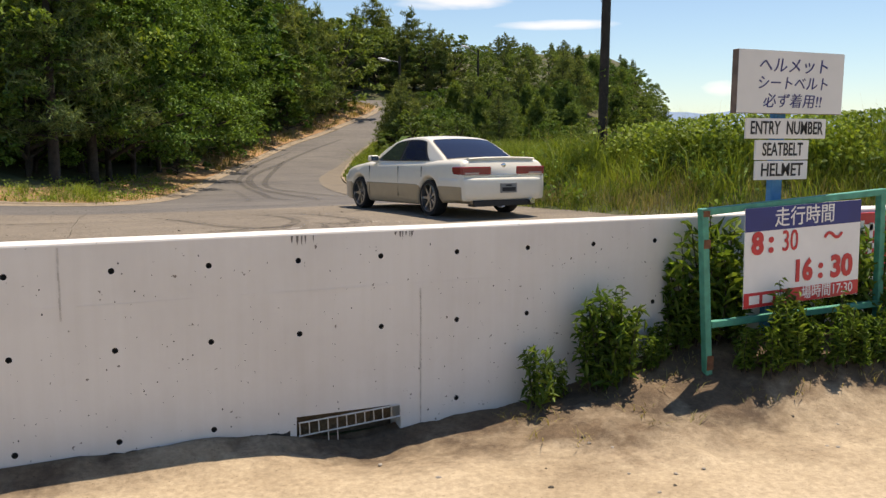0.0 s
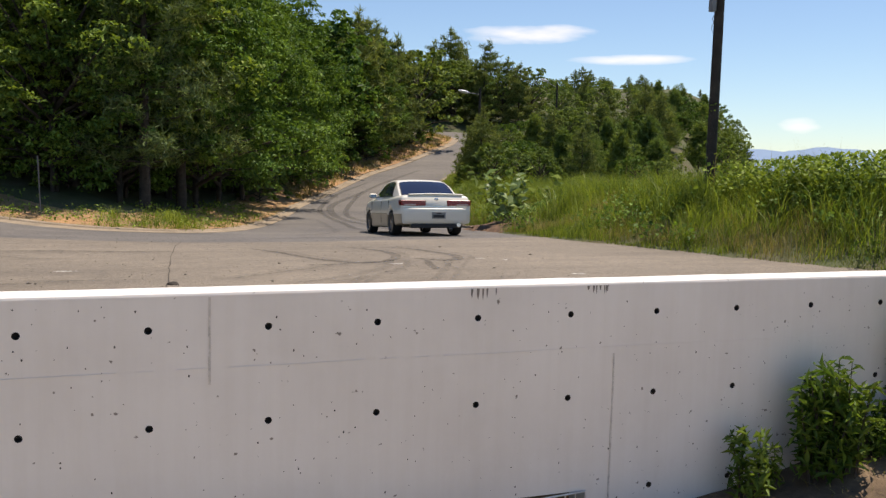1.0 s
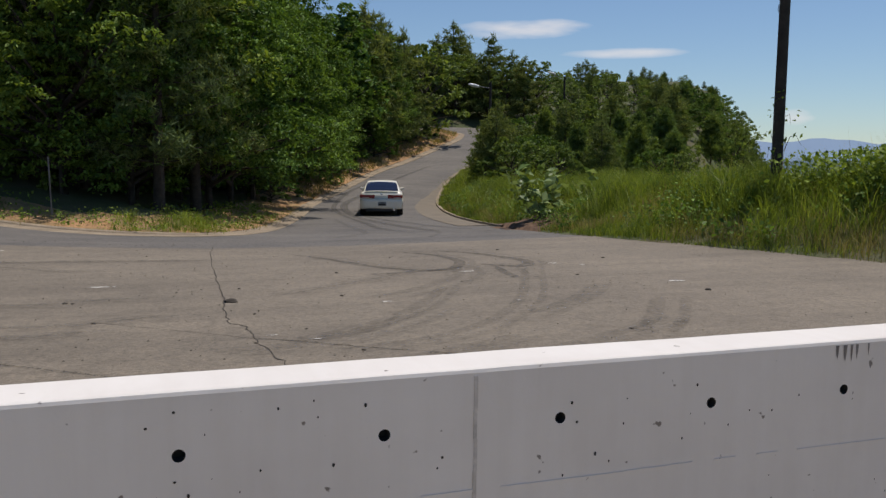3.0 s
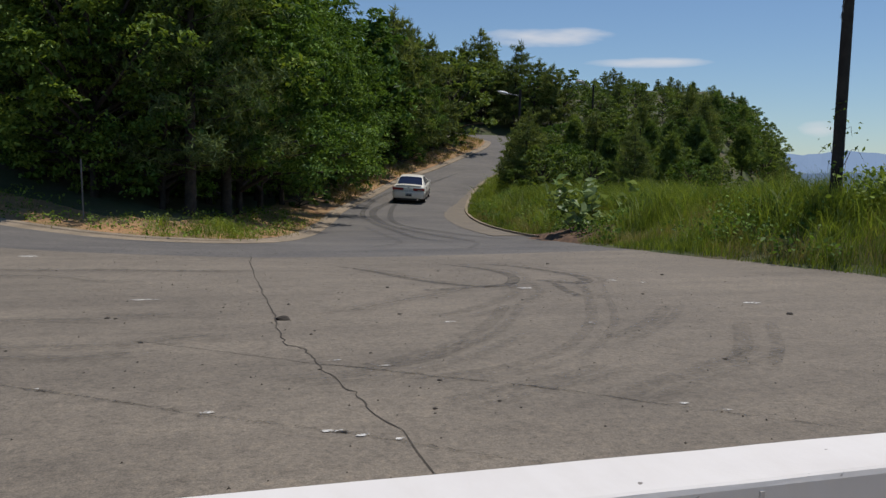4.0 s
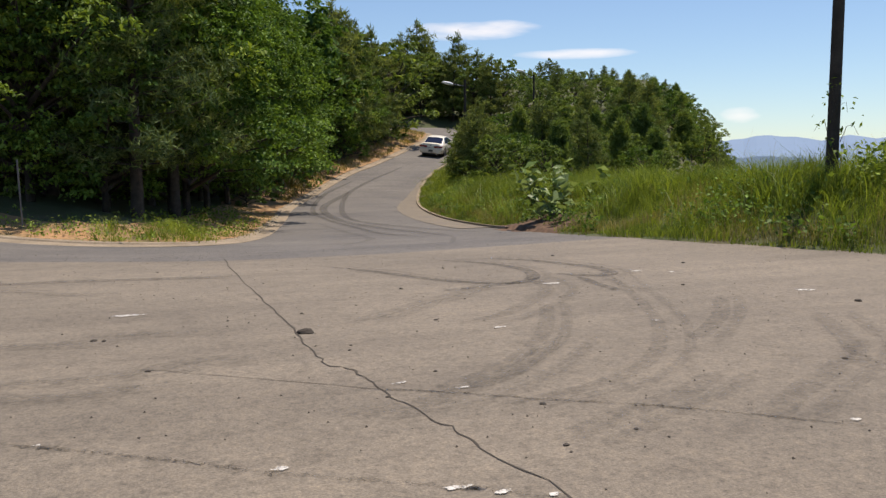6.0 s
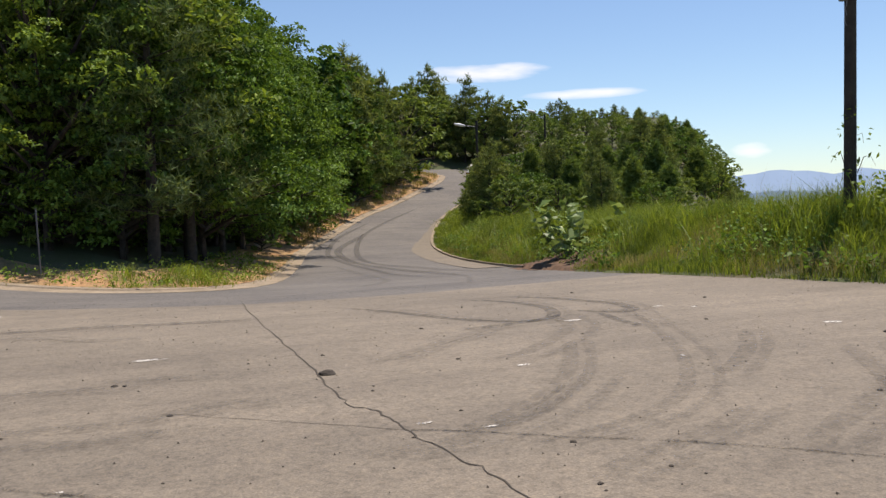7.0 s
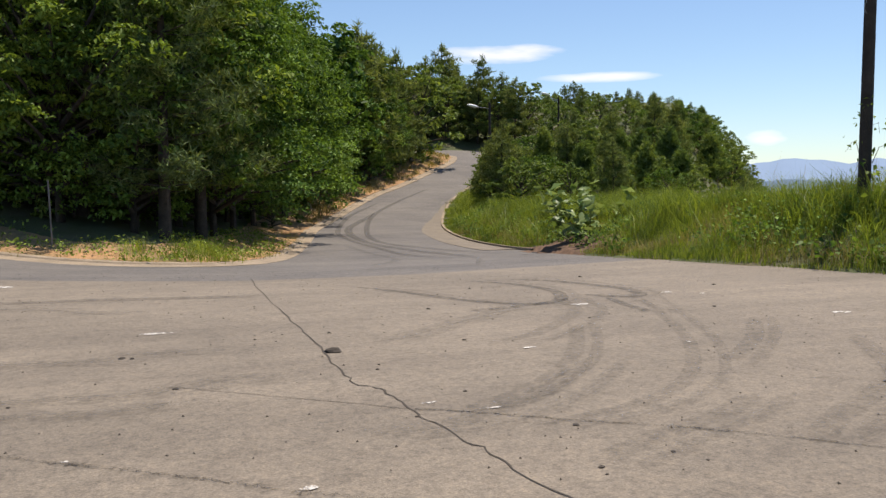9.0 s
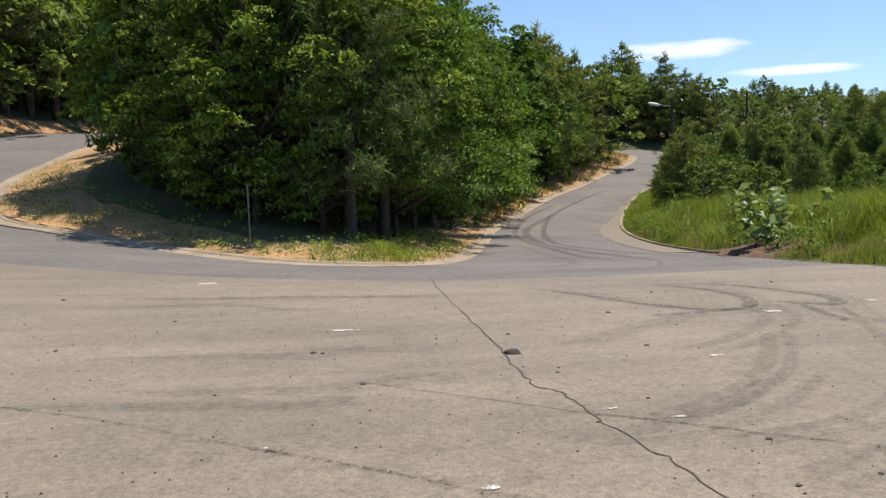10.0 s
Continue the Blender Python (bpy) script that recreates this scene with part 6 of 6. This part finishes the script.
for s in (1, -1):
    side_pane("window_surround", 0.955, -1.29, 0.20, -0.93, 0.948, 0.070, 0.004, BLACKTRIM, car, s, "black frame round the side windows")
    side_pane("front_window", 0.90, -0.19, 0.20, -0.215, 0.962, 0.088, 0.008, GLASS, car, s)
    side_pane("back_window", -0.265, -1.22, -0.275, -0.875, 0.962, 0.088, 0.008, TINTED, car, s)
    # dark line of window trim, door gaps, handles, mirror, moulding
    for x in (0.93, -0.24, -1.10):
        bm = bmesh.new()
        y = half_width(x) * s
        box(bm, x - 0.002, x + 0.002, y * 0.99 - 0.0085, y * 0.99 + 0.0085, 0.30 if x > -1 else 0.66, 0.85)
        part("door_gap", bm, BLACKTRIM, car)
    bm = bmesh.new()
    box(bm, -0.95, 1.02, 0.872 * s - 0.009, 0.872 * s + 0.009, 0.522, 0.542, 0.004)
    part("side_moulding", bm, CARLOW, car, "beige rubbing strip")
    for x in (-0.12, -0.98):
        bm = bmesh.new()
        box(bm, x - 0.07, x + 0.07, 0.858 * s - 0.012, 0.858 * s + 0.012, 0.775, 0.795, 0.005)
        part("door_handle", bm, CARPAINT, car)
    mirror = part("mirror", (lambda q: (box(q, 0.66, 0.80, 0.86 * s - 0.085, 0.86 * s + 0.115, 0.93, 1.05, 0.03), q)[1])(bmesh.new()), CARPAINT, car, "door mirror")
    bm = bmesh.new()
    box(bm, 0.652, 0.658, 0.875 * s - 0.07, 0.875 * s + 0.09, 0.945, 1.035)
    part("mirror_glass", bm, CHROME, mirror)
    # rear lamps: red above, pale strip below, wrapping round the corner
    bm = bmesh.new()
    ya, yb = sorted((0.26 * s, 0.835 * s))
    box(bm, -2.375, -2.30, ya, yb, 0.725, 0.855, 0.012)
    lamp = part("tail_lamp", bm, TAIL, car, "wide red tail lamp")
    bm = bmesh.new()
    ya, yb = sorted((0.50 * s, 0.785 * s))
    box(bm, -2.379, -2.31, ya, yb, 0.728, 0.762, 0.006)
    part("reversing_lamp", bm, CLEARL, lamp, "pale lens below the red")
    bm = bmesh.new()
    ya, yb = sorted((0.80 * s, 0.851 * s))
    box(bm, -2.36, -2.08, ya, yb, 0.725, 0.855, 0.012)
    part("side_lens", bm, TAIL, lamp)
    ya, yb = sorted((0.28 * s, 0.64 * s))
    bm = bmesh.new()
    box(bm, 2.34, 2.42, ya, yb, 0.58, 0.68, 0.01)
    part("headlamp", bm, CLEARL, car, "clear headlamp")
    bm = bmesh.new()
    rod(bm, (-2.22, 0.52 * s, 0.27), (-2.47, 0.52 * s, 0.27), 0.05, sides=12)
    part("exhaust", bm, CHROME, car, "round exhaust tip") if s < 0 else bm.free()
# rear bumper with a step, plate, badge, boot lip
outline = [(-1.705, 0.882), (-1.95, 0.880), (-2.20, 0.868), (-2.32, 0.835), (-2.395, 0.76), (-2.425, 0.62), (-2.44, 0.3), (-2.445, 0.0)]
outline += [(x, -y) for x, y in outline[-2::-1]]
bm = bmesh.new()
prev = None
for i, (bx, by) in enumerate(outline):
    a, c = outline[max(0, i - 1)], outline[min(len(outline) - 1, i + 1)]
    inward = Vector((c[1] - a[1], a[0] - c[0])).normalized() * -1
    cur = []
    for o, z in ((0.11, 0.672), (0.03, 0.668), (0.006, 0.655), (0.0, 0.62), (0.002, 0.532), (0.003, 0.528), (0.012, 0.42), (0.035, 0.33), (0.09, 0.29)):
        cur.append(bm.verts.new((bx + inward.x * o, by + inward.y * o, z)))
    if prev:
        for k in range(len(cur) - 1):
            f = bm.faces.new((prev[k], cur[k], cur[k + 1], prev[k + 1]))
            f.smooth = True
            f.material_index = 1 if k > 3 and abs(f.calc_center_median().y) > 0.80 else 0
    prev = cur
bmesh.ops.recalc_face_normals(bm, faces=bm.faces)
bump_ob = part("rear_bumper", bm, CARPAINT, car, "white rear bumper wrapping round the corners")
bump_ob.data.materials.append(CARLOW)
bm = bmesh.new()
box(bm, -2.40, -2.20, -0.62, 0.62, 0.20, 0.30, 0.01)
part("rear_valance", bm, BLACKTRIM, bump_ob, "black under-tray")
plate = part("number_plate", (lambda q: (box(q, -2.459, -2.44, -0.20, 0.13, 0.42, 0.58, 0.004), q)[1])(bmesh.new()), PLATE, bump_ob, "small number plate")
for z0, z1, y0, y1 in ((0.53, 0.555, -0.09, 0.02), (0.445, 0.51, -0.17, 0.10)):
    bm = bmesh.new()
    box(bm, -2.463, -2.460, y0, y1, z0, z1)
    part("plate_bar", bm, BLACKTRIM, plate)
bm = bmesh.new()
box(bm, -2.366, -2.33, -0.80, 0.80, 0.694, 0.712, 0.004)
part("boot_trim", bm, CHROME, car)
bm = bmesh.new()
bmesh.ops.create_uvsphere(bm, u_segments=12, v_segments=8, radius=1, matrix=Matrix.Translation((-2.35, 0, 0.875)) @ Matrix.Diagonal((0.012, 0.05, 0.035, 1)))
part("badge", bm, CHROME, car, "plain oval badge")
bm = bmesh.new()
prev = None
for i in range(9):
    y = -0.66 + 1.32 * i / 8
    o = 0.02 * abs(i / 4 - 1) ** 2
    cur = [bm.verts.new(p) for p in ((-2.10 + o, y, 0.972), (-2.32 + o, y, 1.018 - o), (-2.35 + o, y, 1.004 - o), (-2.30 + o, y, 0.955))]
    if prev:
        for k in range(4):
            bm.faces.new((prev[k], cur[k], cur[(k + 1) % 4], prev[(k + 1) % 4]))
    else:
        bm.faces.new(cur)
    prev = cur
bm.faces.new(prev)
bmesh.ops.recalc_face_normals(bm, faces=bm.faces)
part("boot_spoiler", bm, CARPAINT, car, "low boot lid spoiler")


def wheel_meshes():
    bm = bmesh.new()
    prof = [(0.235, -0.10), (0.295, -0.112), (WR - 0.006, -0.09), (WR, -0.05), (WR, 0.05), (WR - 0.006, 0.09), (0.295, 0.112), (0.235, 0.10)]
    n = 30
    g = [[bm.verts.new((r * math.cos(k * math.tau / n), y, r * math.sin(k * math.tau / n))) for r, y in prof] for k in range(n)]
    for k in range(n):
        a, b = g[k], g[(k + 1) % n]
        for i in range(len(prof) - 1):
            bm.faces.new((a[i], b[i], b[i + 1], a[i + 1]))
    bmesh.ops.recalc_face_normals(bm, faces=bm.faces)
    tyre = bpy.data.meshes.new("tyre")
    bm.to_mesh(tyre)
    bm.free()
    tyre.materials.append(TYRE)
    bm = bmesh.new()
    for r, y0, y1 in ((0.243, 0.07, 0.112),):
        ring = [[bm.verts.new((q * math.cos(k * math.tau / n), y, q * math.sin(k * math.tau / n))) for q, y in ((r, y1), (r - 0.018, y1 + 0.004), (r - 0.022, -0.09), (r, -0.09))] for k in range(n)]
        for k in range(n):
            a, b = ring[k], ring[(k + 1) % n]
            for i in range(4):
                bm.faces.new((a[i], b[i], b[(i + 1) % 4], a[(i + 1) % 4]))
    for k in range(7):
        m = Matrix.Rotation(k * math.tau / 7, 4, "Y") @ Matrix.Translation((0.13, 0.07, 0)) @ Matrix.Diagonal((0.21, 0.03, 0.036, 1))
        bmesh.ops.create_cube(bm, size=1, matrix=m)
    bmesh.ops.create_cone(bm, cap_ends=True, segments=14, radius1=0.055, radius2=0.045, depth=0.05, matrix=Matrix.Translation((0, 0.08, 0)) @ Matrix.Rotation(radians(90), 4, "X"))
    bmesh.ops.create_cone(bm, cap_ends=True, segments=20, radius1=0.14, radius2=0.14, depth=0.02, matrix=Matrix.Translation((0, 0.0, 0)) @ Matrix.Rotation(radians(90), 4, "X"))
    bmesh.ops.recalc_face_normals(bm, faces=bm.faces)
    rim = bpy.data.meshes.new("rim")
    bm.to_mesh(rim)
    bm.free()
    rim.materials.append(RIMM)
    return tyre, rim


TYRE_ME, RIM_ME = wheel_meshes()
wheels = []
for x in (XF, XR):
    for s in (1, -1):
        w = new("wheel")
        w.parent = car
        for n, me in (("tyre", TYRE_ME), ("rim", RIM_ME)):
            o = new(n, me)
            o.parent = w
            if s < 0:
                o.rotation_euler = (0, 0, math.pi)
        wheels.append((w, x, 0.755 * s))

# time, place of the car's middle, heading from +y towards +x
DRIVE = ((0, 7.18, 16.75, -7.5), (0.4, 6.78, 19.8, -3), (0.8, 6.86, 23.1, 1), (1.4, 7.55, 28.5, 6), (2.0, 8.2, 33.3, 10), (2.5, 8.8, 37.0, 13), (3.1, 10.3, 43.6, 17), (3.8, 12.8, 53.0, 20), (4.5, 16.1, 60.4, 26), (5.0, 19.3, 65.2, 31),
         (5.5, 22.9, 69.3, 35), (6.2, 27.8, 75.8, 37), (6.9, 32.4, 82.2, 30), (7.42, 34.9, 86.2, 8), (7.76, 35.3, 89.2, -30), (8.05, 33.9, 91.0, -58), (8.4, 30.9, 92.4, -68), (8.9, 27.0, 93.8, -70), (10.0, 17.5, 97.0, -70))


def drive_at(t):
    """Smooth place and heading at a time."""
    ts = [r[0] for r in DRIVE]
    i = max(0, min(len(DRIVE) - 2, sum(1 for k in ts if k <= t) - 1))
    out = []
    for c in (1, 2, 3):
        def slope(k):
            a, b = max(0, k - 1), min(len(DRIVE) - 1, k + 1)
            return (DRIVE[b][c] - DRIVE[a][c]) / (DRIVE[b][0] - DRIVE[a][0])
        h = ts[i + 1] - ts[i]
        u = (t - ts[i]) / h
        p0, p1, m0, m1 = DRIVE[i][c], DRIVE[i + 1][c], slope(i) * h, slope(i + 1) * h
        out.append((2 * u ** 3 - 3 * u * u + 1) * p0 + (u ** 3 - 2 * u * u + u) * m0 + (3 * u * u - 2 * u ** 3) * p1 + (u ** 3 - u * u) * m1)
    return out


def surface(x, y):
    return float(base_z(x, y)) + (0.012 if y < float(lot_edge(x)) else 0.0)


def motions():
    """The car drives off up the road; its wheels roll as far as it goes."""
    rows, rolls, gone, last = [], [], 0.0, None
    for k in range(0, 301):
        t = k / 30
        x, y, a = drive_at(t)
        fx, fy = math.sin(radians(a)), math.cos(radians(a))
        zf, zr = (surface(x + fx * o / PLAN, y + fy * o / PLAN) * PLAN for o in (XF, XR))
        lx, ly = -fy * 0.75 / PLAN, fx * 0.75 / PLAN
        zl, zs = surface(x + lx, y + ly) * PLAN, surface(x - lx, y - ly) * PLAN
        x, y = x * PLAN, y * PLAN
        if last:
            gone += math.hypot(x - last[0], y - last[1])
        last = (x, y)
        rolls.append((t, math.degrees(gone / WR)))
        if k % 3 == 0:
            rows.append((t, pose(x, y, (zf + zr) / 2, math.degrees(math.atan2(zl - zs, 1.5)), -math.degrees(math.atan2(zf - zr, XF - XR)), 90 - a)))
    walk(car, rows)
    for w, wx, wy in wheels:
        walk(w, [(t, pose(wx, wy, WR, 0, turn, 0)) for t, turn in rolls])


# the plan is laid out to true size; the car is built in metres already
for ob in list(scene.objects):
    if ob.parent is None and ob.type in {"MESH", "EMPTY"} and ob is not car:
        ob.matrix_basis = Matrix.Scale(PLAN, 4) @ ob.matrix_basis
motions()
